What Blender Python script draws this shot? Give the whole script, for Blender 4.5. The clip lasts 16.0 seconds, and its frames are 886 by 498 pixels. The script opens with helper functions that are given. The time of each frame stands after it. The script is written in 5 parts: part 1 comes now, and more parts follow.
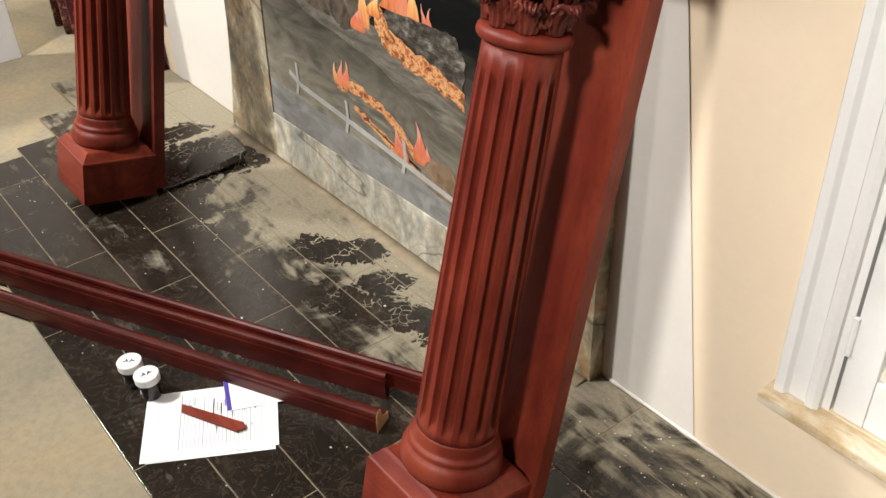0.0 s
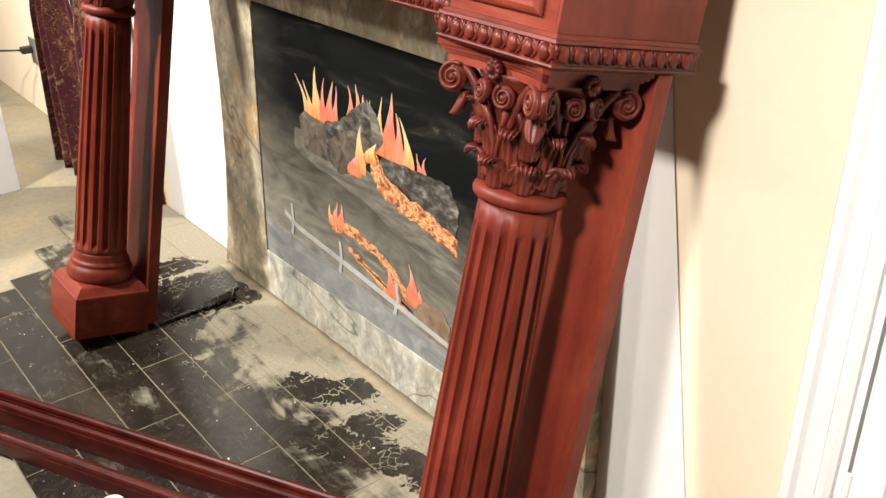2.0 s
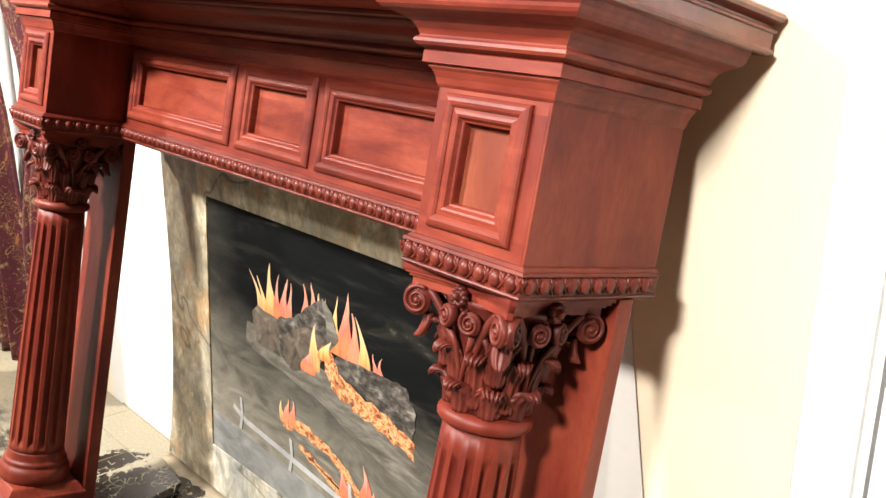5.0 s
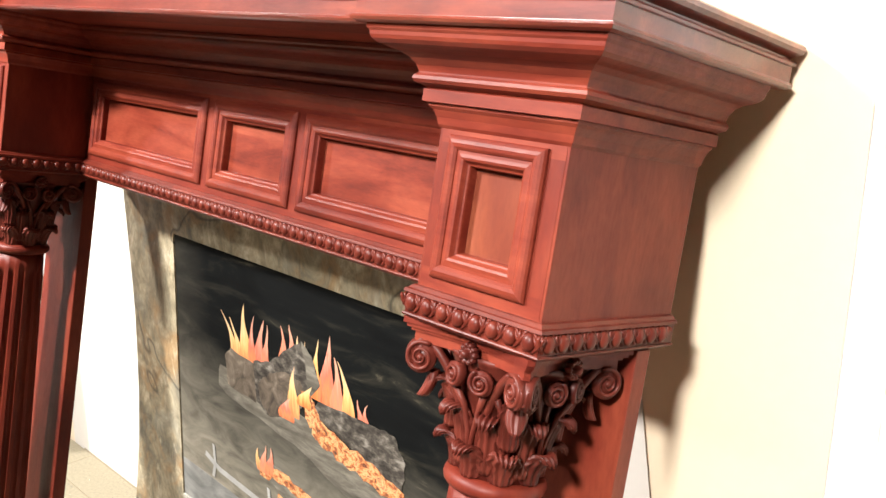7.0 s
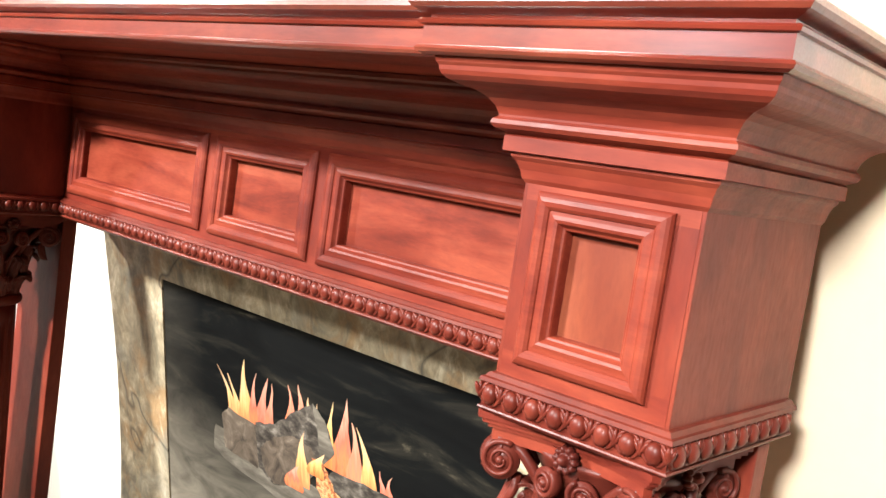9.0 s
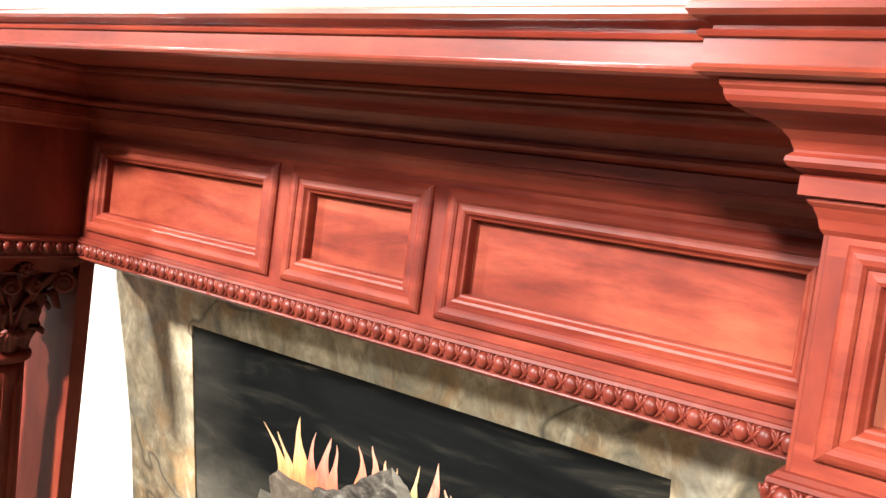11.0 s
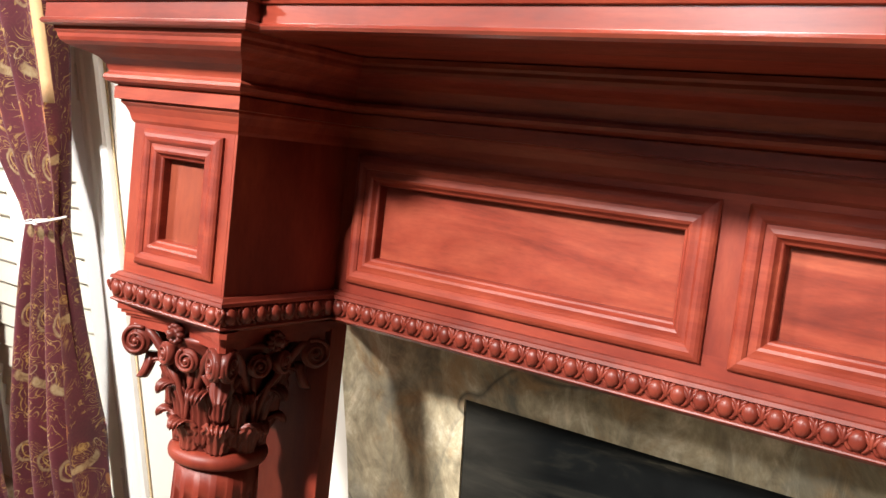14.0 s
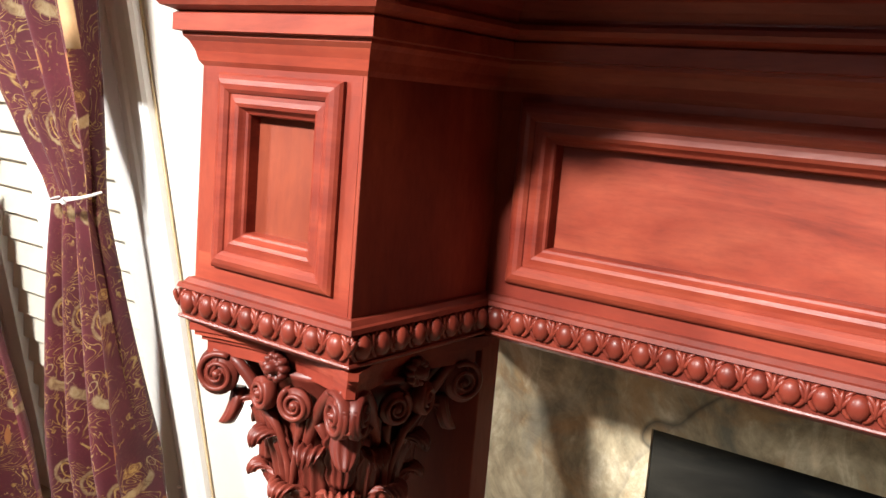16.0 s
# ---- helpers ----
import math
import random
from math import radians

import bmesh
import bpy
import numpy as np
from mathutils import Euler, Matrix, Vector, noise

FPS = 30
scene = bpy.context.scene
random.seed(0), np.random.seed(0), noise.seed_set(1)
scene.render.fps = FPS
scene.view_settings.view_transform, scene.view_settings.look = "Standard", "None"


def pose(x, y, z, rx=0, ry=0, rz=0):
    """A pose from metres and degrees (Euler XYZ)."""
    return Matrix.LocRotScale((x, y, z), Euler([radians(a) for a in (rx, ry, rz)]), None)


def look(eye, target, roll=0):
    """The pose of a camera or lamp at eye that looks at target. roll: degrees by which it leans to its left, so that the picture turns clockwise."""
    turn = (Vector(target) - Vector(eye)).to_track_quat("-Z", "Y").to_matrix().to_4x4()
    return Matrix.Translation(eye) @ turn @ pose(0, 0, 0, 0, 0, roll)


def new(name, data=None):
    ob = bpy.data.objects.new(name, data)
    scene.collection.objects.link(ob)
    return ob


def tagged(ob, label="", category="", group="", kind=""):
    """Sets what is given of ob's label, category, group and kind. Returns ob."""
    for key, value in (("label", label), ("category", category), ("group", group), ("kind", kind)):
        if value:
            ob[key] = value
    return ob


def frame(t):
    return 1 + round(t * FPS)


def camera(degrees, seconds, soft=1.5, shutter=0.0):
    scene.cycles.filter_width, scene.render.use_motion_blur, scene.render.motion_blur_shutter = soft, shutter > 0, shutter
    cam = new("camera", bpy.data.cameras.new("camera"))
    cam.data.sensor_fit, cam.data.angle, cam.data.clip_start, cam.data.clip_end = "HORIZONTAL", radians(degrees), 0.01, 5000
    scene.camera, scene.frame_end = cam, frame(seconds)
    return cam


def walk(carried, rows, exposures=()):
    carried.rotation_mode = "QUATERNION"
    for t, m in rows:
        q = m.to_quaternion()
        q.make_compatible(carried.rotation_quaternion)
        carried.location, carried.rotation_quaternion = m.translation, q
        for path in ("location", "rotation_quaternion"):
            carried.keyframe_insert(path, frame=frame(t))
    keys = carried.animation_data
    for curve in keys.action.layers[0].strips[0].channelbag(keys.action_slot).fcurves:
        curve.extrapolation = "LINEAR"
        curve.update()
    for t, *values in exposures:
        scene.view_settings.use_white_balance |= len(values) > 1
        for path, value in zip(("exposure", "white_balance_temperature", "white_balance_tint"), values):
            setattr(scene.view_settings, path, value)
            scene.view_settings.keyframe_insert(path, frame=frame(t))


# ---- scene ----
cam = camera(51.6, 16.0, soft=1.5)
PATH = [
    (0, (1.565, -1.096, 1.304), (0.26, -0.106, 0.157), -2.3),
    (0.5, (1.561, -1.093, 1.32), (0.233, -0.075, 0.226), -1.8),
    (1, (1.558, -1.093, 1.331), (0.205, -0.046, 0.294), -1.4),
    (1.5, (1.56, -1.105, 1.332), (0.184, -0.022, 0.364), -1.0),
    (2, (1.56, -1.11, 1.344), (0.166, 0.0, 0.435), -0.7),
    (2.5, (1.546, -1.104, 1.359), (0.136, 0.029, 0.505), -0.7),
    (3, (1.537, -1.098, 1.372), (0.114, 0.061, 0.576), -0.5),
    (3.5, (1.529, -1.098, 1.386), (0.099, 0.091, 0.651), -0.3),
    (4, (1.522, -1.1, 1.397), (0.089, 0.121, 0.722), -0.1),
    (4.5, (1.515, -1.098, 1.405), (0.084, 0.152, 0.782), 0.2),
    (4.7, (1.519, -1.107, 1.408), (0.091, 0.159, 0.81), 0.5),
    (6.8, (1.407, -1.094, 1.43), (0.066, 0.284, 0.878), 0.0),
    (7, (1.406, -1.085, 1.428), (0.049, 0.279, 0.884), 0.2),
    (7.5, (1.365, -1.085, 1.428), (0.027, 0.305, 0.9), 0.3),
    (8, (1.309, -1.061, 1.43), (-0.022, 0.34, 0.916), 0.4),
    (8.2, (1.287, -1.053, 1.431), (-0.042, 0.353, 0.923), 0.6),
    (10.3, (0.973, -0.991, 1.445), (-0.265, 0.491, 0.924), -1.1),
    (10.5, (0.941, -1.01, 1.442), (-0.279, 0.491, 0.933), -0.8),
    (11, (0.84, -1.05, 1.436), (-0.347, 0.482, 0.941), 0.1),
    (11.5, (0.721, -1.019, 1.42), (-0.501, 0.488, 0.936), 0.0),
    (12, (0.593, -0.959, 1.423), (-0.672, 0.505, 0.916), -0.8),
    (12.5, (0.471, -0.918, 1.429), (-0.822, 0.511, 0.893), -1.8),
    (13, (0.361, -0.939, 1.431), (-0.909, 0.507, 0.888), -1.8),
    (13.5, (0.249, -1.0, 1.437), (-0.947, 0.505, 0.887), -1.2),
    (14, (0.143, -1.024, 1.429), (-0.997, 0.526, 0.884), -0.6),
    (14.5, (0.054, -0.989, 1.416), (-1.084, 0.56, 0.863), -1.0),
    (15, (-0.038, -0.949, 1.407), (-1.166, 0.6, 0.834), -1.4),
    (15.5, (-0.121, -0.892, 1.393), (-1.261, 0.633, 0.781), -1.9),
    (16, (-0.191, -0.845, 1.371), (-1.348, 0.651, 0.722), -2.7),
]
EXPOSURES = [(0.0, -0.46), (1.5, -0.12), (3.0, 0.18), (4.5, 0.28), (8.0, 0.36), (10.5, 0.68), (11.5, 0.74), (12.5, 0.60), (13.2, 0.44), (14.0, 0.22), (15.0, 0.2), (16.0, 0.27)]
walk(cam, [(t, look(eye, target, roll)) for t, eye, target, roll in PATH], EXPOSURES)

# ---- world and lamps ----
world = bpy.data.worlds.new("world")
scene.world = world
world.use_nodes = True
world.node_tree.nodes["Background"].inputs[0].default_value = (0.9, 0.95, 1.0, 1)
world.node_tree.nodes["Background"].inputs[1].default_value = 0.002


def ceiling_lamp(x, y, z, aim, power, size, spread, color=(1.0, 0.965, 0.92)):
    lamp = bpy.data.lights.new("ceiling_lamp", "AREA")
    lamp.shape, lamp.size, lamp.energy, lamp.color = "DISK", size, power, color
    lamp.spread = radians(spread)
    ob = new("ceiling_lamp", lamp)
    ob.matrix_world = look((x, y, z), aim)
    return ob


# recessed lamps in the ceiling, each with its own beam
ceiling_lamp(-0.87, -2.05, 2.93, (-0.70, -0.3, 0.9), 150, 0.30, 132)
ceiling_lamp(1.5, -2.7, 2.93, (1.62, 0.0, 0.8), 58, 0.42, 70)
ceiling_lamp(-1.22, -4.2, 2.93, (-0.5, -2.6, 0.0), 16, 0.55, 150, (0.88, 0.92, 1.0))
ceiling_lamp(-3.1, -2.1, 2.93, (-1.75, -0.1, 0.7), 58, 0.24, 84)


# ---- materials ----
def nodes_of(name):
    m = bpy.data.materials.new(name)
    m.use_nodes = True
    nt = m.node_tree
    return m, nt, nt.nodes["Principled BSDF"]


def add(nt, kind, **values):
    n = nt.nodes.new(kind)
    for k, v in values.items():
        n.inputs[k].default_value = v
    return n


def ramp(nt, src, stops):
    r = nt.nodes.new("ShaderNodeValToRGB")
    el = r.color_ramp.elements
    while len(el) < len(stops):
        el.new(0.5)
    for e, (p, c) in zip(el, stops):
        e.position, e.color = p, (*c, 1) if len(c) == 3 else c
    nt.links.new(src, r.inputs[0])
    return r.outputs[0]


def coords(nt, scale=(1, 1, 1), rot=(0, 0, 0), kind="Object"):
    t = nt.nodes.new("ShaderNodeTexCoord")
    mp = nt.nodes.new("ShaderNodeMapping")
    mp.inputs["Scale"].default_value = scale
    mp.inputs["Rotation"].default_value = rot
    nt.links.new(t.outputs[kind], mp.inputs[0])
    return mp.outputs[0]


def noise_tex(nt, vec, scale, detail=6.0, rough=0.55, dist=0.0):
    n = add(nt, "ShaderNodeTexNoise", Scale=scale, Detail=detail, Roughness=rough, Distortion=dist)
    nt.links.new(vec, n.inputs["Vector"])
    return n.outputs["Fac"]


def mix(nt, fac, a, b, blend="MIX"):
    n = nt.nodes.new("ShaderNodeMix")
    n.data_type, n.blend_type = "RGBA", blend
    for sock, v in ((n.inputs[0], fac), (n.inputs[6], a), (n.inputs[7], b)):
        if hasattr(v, "links"):
            nt.links.new(v, sock)
        elif isinstance(v, (int, float)):
            sock.default_value = v
        else:
            sock.default_value = (*v, 1)
    return n.outputs[2]


def bump(nt, bsdf, height, strength, dist=0.002):
    b = add(nt, "ShaderNodeBump", Strength=strength, Distance=dist)
    nt.links.new(height, b.inputs["Height"])
    nt.links.new(b.outputs[0], bsdf.inputs["Normal"])


def wood(name, scale, dark=(0.088, 0.0105, 0.0058), mid=(0.158, 0.0235, 0.0115), light=(0.245, 0.050, 0.0235), gloss=0.43, coat=0.0):
    m, nt, b = nodes_of(name)
    info = nt.nodes.new("ShaderNodeObjectInfo")
    vec = coords(nt, scale)
    off = nt.nodes.new("ShaderNodeVectorMath")
    off.operation = "ADD"
    comb = nt.nodes.new("ShaderNodeCombineXYZ")
    mul = nt.nodes.new("ShaderNodeMath")
    mul.operation = "MULTIPLY"
    mul.inputs[1].default_value = 13.0
    nt.links.new(info.outputs["Random"], mul.inputs[0])
    for i in range(3):
        nt.links.new(mul.outputs[0], comb.inputs[i])
    nt.links.new(vec, off.inputs[0])
    nt.links.new(comb.outputs[0], off.inputs[1])
    v = off.outputs[0]
    figure = noise_tex(nt, v, 2.6, 8, 0.62, 0.6)
    grain = noise_tex(nt, v, 42.0, 4, 0.65, 0.3)
    cloud = noise_tex(nt, coords(nt), 6.5, 4, 0.55, 0.6)
    base = ramp(nt, figure, ((0.30, dark), (0.48, mid), (0.66, light)))
    fine = ramp(nt, grain, ((0.34, (0.66, 0.58, 0.55)), (0.56, (1.05, 1.05, 1.05))))
    c = mix(nt, 0.30, base, fine, "MULTIPLY")
    c = mix(nt, 0.7, c, ramp(nt, cloud, ((0.30, (0.62, 0.50, 0.48)), (0.5, (1.0, 0.96, 0.94)), (0.70, (1.24, 1.34, 1.26)))), "MULTIPLY")
    nt.links.new(c, b.inputs["Base Color"])
    nt.links.new(ramp(nt, grain, ((0.3, (gloss + 0.10,) * 3), (0.7, (gloss,) * 3))), b.inputs["Roughness"])
    b.inputs["Specular IOR Level"].default_value = 0.26
    b.inputs["Coat Weight"].default_value = coat
    b.inputs["Coat Roughness"].default_value = 0.21
    bump(nt, b, grain, 0.05, 0.0006)
    return m


WOOD_X = wood("cherry_wood_lengthwise", (1.2, 7.0, 7.0), (0.098, 0.0112, 0.0066), (0.158, 0.0225, 0.0121), (0.222, 0.0405, 0.0207))
SHELFWOOD = wood("polished_cherry_shelf_edge", (1.2, 7.0, 7.0), (0.098, 0.0112, 0.0066), (0.158, 0.0225, 0.0121), (0.222, 0.0405, 0.0207), 0.30, 0.8)
BLOCKPANEL = wood("brown_cherry_panel", (5.0, 5.0, 1.3), (0.115, 0.0200, 0.0102), (0.165, 0.0350, 0.0169), (0.215, 0.055, 0.0276), 0.42)
PANELWOOD = wood("figured_cherry_panel", (1.5, 7.0, 7.5), (0.082, 0.0110, 0.0066), (0.170, 0.0280, 0.0150), (0.245, 0.0530, 0.0277), 0.36)
WOOD_Z = wood("cherry_wood_upright", (4.5, 4.5, 1.2), (0.092, 0.0105, 0.0062), (0.145, 0.0205, 0.0108), (0.200, 0.0360, 0.0183))
# the mantel's cherry, with the strips' weaker reflection put into darker tones
STRIPWOOD = wood("dark_stained_strip_wood", (1.0, 8.0, 8.0), (0.034, 0.0036, 0.0026), (0.058, 0.0068, 0.0045), (0.084, 0.0125, 0.0075), 0.28)
BEADWOOD = wood("carved_bead_wood", (3.0, 3.0, 2.0), (0.076, 0.0108, 0.0068), (0.120, 0.0190, 0.0112), (0.170, 0.0310, 0.0180), 0.34)
CARVED = wood("carved_cherry_wood", (3.0, 3.0, 2.0), (0.056, 0.0086, 0.0060), (0.092, 0.0158, 0.0103), (0.135, 0.0265, 0.0172), 0.36)


def plain(name, color, rough, var=0.12, scale=8.0, bumps=0.05, metal=0.0, spec=0.5):
    m, nt, b = nodes_of(name)
    v = coords(nt, kind="Object")
    big = noise_tex(nt, v, scale, 5)
    small = noise_tex(nt, v, scale * 14, 4, 0.65)
    lo = tuple(c * (1 - var) for c in color)
    hi = tuple(min(1, c * (1 + var * 0.5)) for c in color)
    c = mix(nt, 0.4, ramp(nt, big, ((0.3, lo), (0.7, hi))), ramp(nt, small, ((0.3, lo), (0.7, hi))))
    nt.links.new(c, b.inputs["Base Color"])
    b.inputs["Roughness"].default_value = rough
    b.inputs["Metallic"].default_value = metal
    b.inputs["Specular IOR Level"].default_value = spec
    if bumps:
        bump(nt, b, small, bumps, 0.002)
    return m


BEIGE = plain("beige_wall_paint", (0.78, 0.645, 0.475), 0.72, 0.05, 3, 0.10, spec=0.25)
PRIMER = plain("white_primer_paint", (0.655, 0.62, 0.57), 0.7, 0.05, 4, 0.08, spec=0.25)
TRIM = plain("white_gloss_trim_paint", (0.76, 0.75, 0.73), 0.38, 0.05, 6, 0.02)
# walls out of view, toned dark to cut the room's bounced light
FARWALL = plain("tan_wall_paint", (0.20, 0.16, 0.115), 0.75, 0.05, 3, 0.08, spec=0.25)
# ceiling out of view, greyed so that less fill light comes down
CEIL = plain("white_ceiling_paint", (0.34, 0.325, 0.30), 0.8, 0.03, 4, 0.05)
LOUVER = plain("cream_louver_paint", (0.74, 0.70, 0.60), 0.5, 0.06, 6, 0.02)
LINING = plain("tan_curtain_lining", (0.46, 0.27, 0.13), 0.8, 0.2, 14, 0.1)
RAW = plain("raw_pine_wood", (0.55, 0.33, 0.15), 0.7, 0.3, 9, 0.1)
SILLWOOD = plain("bare_tan_wood", (0.58, 0.44, 0.26), 0.6, 0.45, 16, 0.1)


def worn_sill_material():
    m, nt, b = nodes_of("chipped_white_sill_paint")
    chip = noise_tex(nt, coords(nt, (1.0, 2.2, 2.2)), 11, 6, 0.62, 1.2)
    stain = noise_tex(nt, coords(nt), 30, 5, 0.6)
    bare = ramp(nt, stain, ((0.35, (0.46, 0.33, 0.18)), (0.65, (0.64, 0.51, 0.33))))
    c = mix(nt, ramp(nt, chip, ((0.46, (0,) * 3), (0.64, (0.85,) * 3))), bare, (0.70, 0.63, 0.50))
    nt.links.new(c, b.inputs["Base Color"])
    b.inputs["Roughness"].default_value = 0.55
    bump(nt, b, chip, 0.25, 0.002)
    return m


CHIPPED = worn_sill_material()
PAPER = plain("white_paper", (0.82, 0.82, 0.83), 0.75, 0.03, 12, 0.02, spec=0.2)
INK = plain("grey_print_ink", (0.40, 0.41, 0.45), 0.8, 0.2, 40, 0)
BLUE = plain("blue_violet_print", (0.06, 0.035, 0.30), 0.6, 0.1, 30, 0)
CAP = plain("white_plastic_cap", (0.82, 0.82, 0.80), 0.42, 0.03, 20, 0)
BOTTLE = plain("dark_brown_plastic", (0.02, 0.012, 0.010), 0.25, 0.2, 20, 0)
BLACK = plain("black_rubber_plastic", (0.02, 0.02, 0.02), 0.45, 0.2, 20, 0)
STEEL = plain("outlet_plate_metal", (0.42, 0.40, 0.36), 0.4, 0.1, 20, 0, 0.7)
BOARD = plain("white_board_face", (0.80, 0.80, 0.82), 0.5, 0.03, 4, 0.01)
CRUMB = plain("plaster_crumb", (0.68, 0.64, 0.55), 0.9, 0.2, 30, 0)
GROUT = plain("pale_grout", (0.27, 0.22, 0.15), 0.9, 0.3, 25, 0.2, spec=0.2)


def concrete_material():
    m, nt, b = nodes_of("dusty_tan_concrete")
    v = coords(nt)
    big = noise_tex(nt, v, 2.2, 6, 0.6, 0.6)
    small = noise_tex(nt, v, 60, 5, 0.7)
    c = ramp(nt, big, ((0.28, (0.19, 0.172, 0.125)), (0.5, (0.28, 0.24, 0.165)), (0.66, (0.34, 0.265, 0.155)), (0.8, (0.26, 0.235, 0.178))))
    c = mix(nt, 0.35, c, ramp(nt, small, ((0.35, (0.6, 0.58, 0.52)), (0.6, (1.1, 1.08, 1.0)))), "MULTIPLY")
    nt.links.new(c, b.inputs["Base Color"])
    b.inputs["Roughness"].default_value = 0.8
    bump(nt, b, small, 0.2, 0.002)
    return m


CONCRETE = concrete_material()


# where boots have lifted the dust: x, y, half length, half width, turn
PRINTS = ((-0.154, -0.213, 0.05, 0.045, 20), (-0.05, -0.125, 0.07, 0.05, 35), (-0.09, -0.18, 0.09, 0.05, 35), (0.142, -0.249, 0.16, 0.055, 30), (0.225, -0.20, 0.08, 0.05, 30), (0.10, -0.16, 0.07, 0.045, 50),
          (-0.551, -0.422, 0.11, 0.075, 60), (-0.40, -0.42, 0.08, 0.06, 20), (-0.953, -0.204, 0.10, 0.055, 70), (-0.84, -0.30, 0.07, 0.05, 40), (-0.60, -0.33, 0.05, 0.10, 10), (0.33, -0.15, 0.08, 0.05, 60), (-0.73, -0.20, 0.17, 0.10, 60))


def tile_material():
    m, nt, b = nodes_of("dark_marble_tile_with_dust")
    g = nt.nodes.new("ShaderNodeNewGeometry")
    pos = g.outputs["Position"]
    info = nt.nodes.new("ShaderNodeObjectInfo")
    shift = nt.nodes.new("ShaderNodeVectorMath")
    shift.operation = "MULTIPLY_ADD"
    shift.inputs[1].default_value = (1, 1, 1)
    comb = nt.nodes.new("ShaderNodeCombineXYZ")
    nt.links.new(info.outputs["Random"], comb.inputs[2])
    nt.links.new(pos, shift.inputs[0])
    nt.links.new(comb.outputs[0], shift.inputs[2])
    v = shift.outputs[0]
    cloud = noise_tex(nt, v, 9, 8, 0.65, 1.6)
    vein = noise_tex(nt, v, 16, 8, 0.6, 2.6)
    stone = ramp(nt, cloud, ((0.34, (0.0035, 0.0024, 0.0020)), (0.56, (0.0095, 0.0062, 0.0048)), (0.72, (0.034, 0.024, 0.017))))
    veins = ramp(nt, vein, ((0.480, (0, 0, 0)), (0.5, (0.15, 0.15, 0.15)), (0.520, (0, 0, 0))))
    stone = mix(nt, veins, stone, (0.22, 0.17, 0.115))
    # a film of plaster dust, thickest along the surround, with scuffs rubbed through it
    sep = nt.nodes.new("ShaderNodeSeparateXYZ")
    nt.links.new(pos, sep.inputs[0])
    mr = add(nt, "ShaderNodeMapRange")
    for k, val in (("From Min", -0.46), ("From Max", -0.12), ("To Min", -0.42), ("To Max", 0.86)):
        mr.inputs[k].default_value = val
    nt.links.new(sep.outputs[1], mr.inputs[0])
    mx = add(nt, "ShaderNodeMapRange")
    for k, val in (("From Min", 0.50), ("From Max", 0.80), ("To Min", 0.0), ("To Max", -0.60)):
        mx.inputs[k].default_value = val
    nt.links.new(sep.outputs[0], mx.inputs[0])
    west = add(nt, "ShaderNodeMapRange")
    for k, val in (("From Min", -0.80), ("From Max", -1.20), ("To Min", 0.0), ("To Max", 0.42)):
        west.inputs[k].default_value = val
    nt.links.new(sep.outputs[0], west.inputs[0])
    blot = noise_tex(nt, pos, 5.5, 5, 0.6, 1.5)
    mp = nt.nodes.new("ShaderNodeMapping")
    mp.inputs["Rotation"].default_value = (0, 0, radians(38))
    mp.inputs["Scale"].default_value = (3.5, 22.0, 1.0)
    nt.links.new(pos, mp.inputs[0])
    smear = noise_tex(nt, mp.outputs[0], 1.6, 6, 0.6, 1.0)

    def math_node(op, a, c):
        n = nt.nodes.new("ShaderNodeMath")
        n.operation = op
        for i, val in enumerate((a, c)):
            if hasattr(val, "links"):
                nt.links.new(val, n.inputs[i])
            else:
                n.inputs[i].default_value = val
        return n.outputs[0]

    blots = math_node("MULTIPLY", math_node("SUBTRACT", blot, 0.46), 2.6)
    smears = math_node("MULTIPLY", math_node("SUBTRACT", smear, 0.5), 1.5)
    dust = math_node("ADD", math_node("ADD", math_node("ADD", mr.outputs[0], mx.outputs[0]), blots), math_node("ADD", smears, west.outputs[0]))
    # boot prints that lifted the dust off, with the lugs of the sole left in it
    warp = add(nt, "ShaderNodeTexNoise", Scale=14.0, Detail=3.0)
    nt.links.new(pos, warp.inputs["Vector"])
    wav = nt.nodes.new("ShaderNodeVectorMath")
    wav.operation = "MULTIPLY_ADD"
    wav.inputs[1].default_value = (0.05, 0.05, 0)
    nt.links.new(warp.outputs["Color"], wav.inputs[0])
    nt.links.new(pos, wav.inputs[2])
    tread = add(nt, "ShaderNodeTexVoronoi", Scale=46.0)
    tread.feature = "DISTANCE_TO_EDGE"
    nt.links.new(wav.outputs[0], tread.inputs["Vector"])
    worn = noise_tex(nt, pos, 17, 3, 0.5, 0.5)
    lugs = math_node("MULTIPLY", math_node("LESS_THAN", tread.outputs["Distance"], 0.04), math_node("GREATER_THAN", worn, 0.54))
    print_edge = noise_tex(nt, pos, 26, 5, 0.65, 1.2)
    for px, py, half_l, half_w, turn in PRINTS:
        pm = nt.nodes.new("ShaderNodeMapping")
        pm.vector_type = "TEXTURE"
        pm.inputs["Location"].default_value = (px, py, 0)
        pm.inputs["Rotation"].default_value = (0, 0, radians(turn))
        pm.inputs["Scale"].default_value = (half_l, half_w, 1)
        nt.links.new(pos, pm.inputs[0])
        dist = nt.nodes.new("ShaderNodeVectorMath")
        dist.operation = "LENGTH"
        nt.links.new(pm.outputs[0], dist.inputs[0])
        near = add(nt, "ShaderNodeMapRange")
        for k, val in (("From Min", 1.12), ("From Max", 0.9), ("To Min", 0.0), ("To Max", 1.5)):
            near.inputs[k].default_value = val
        nt.links.new(math_node("ADD", dist.outputs["Value"], math_node("MULTIPLY", math_node("SUBTRACT", print_edge, 0.5), 2.2)), near.inputs[0])
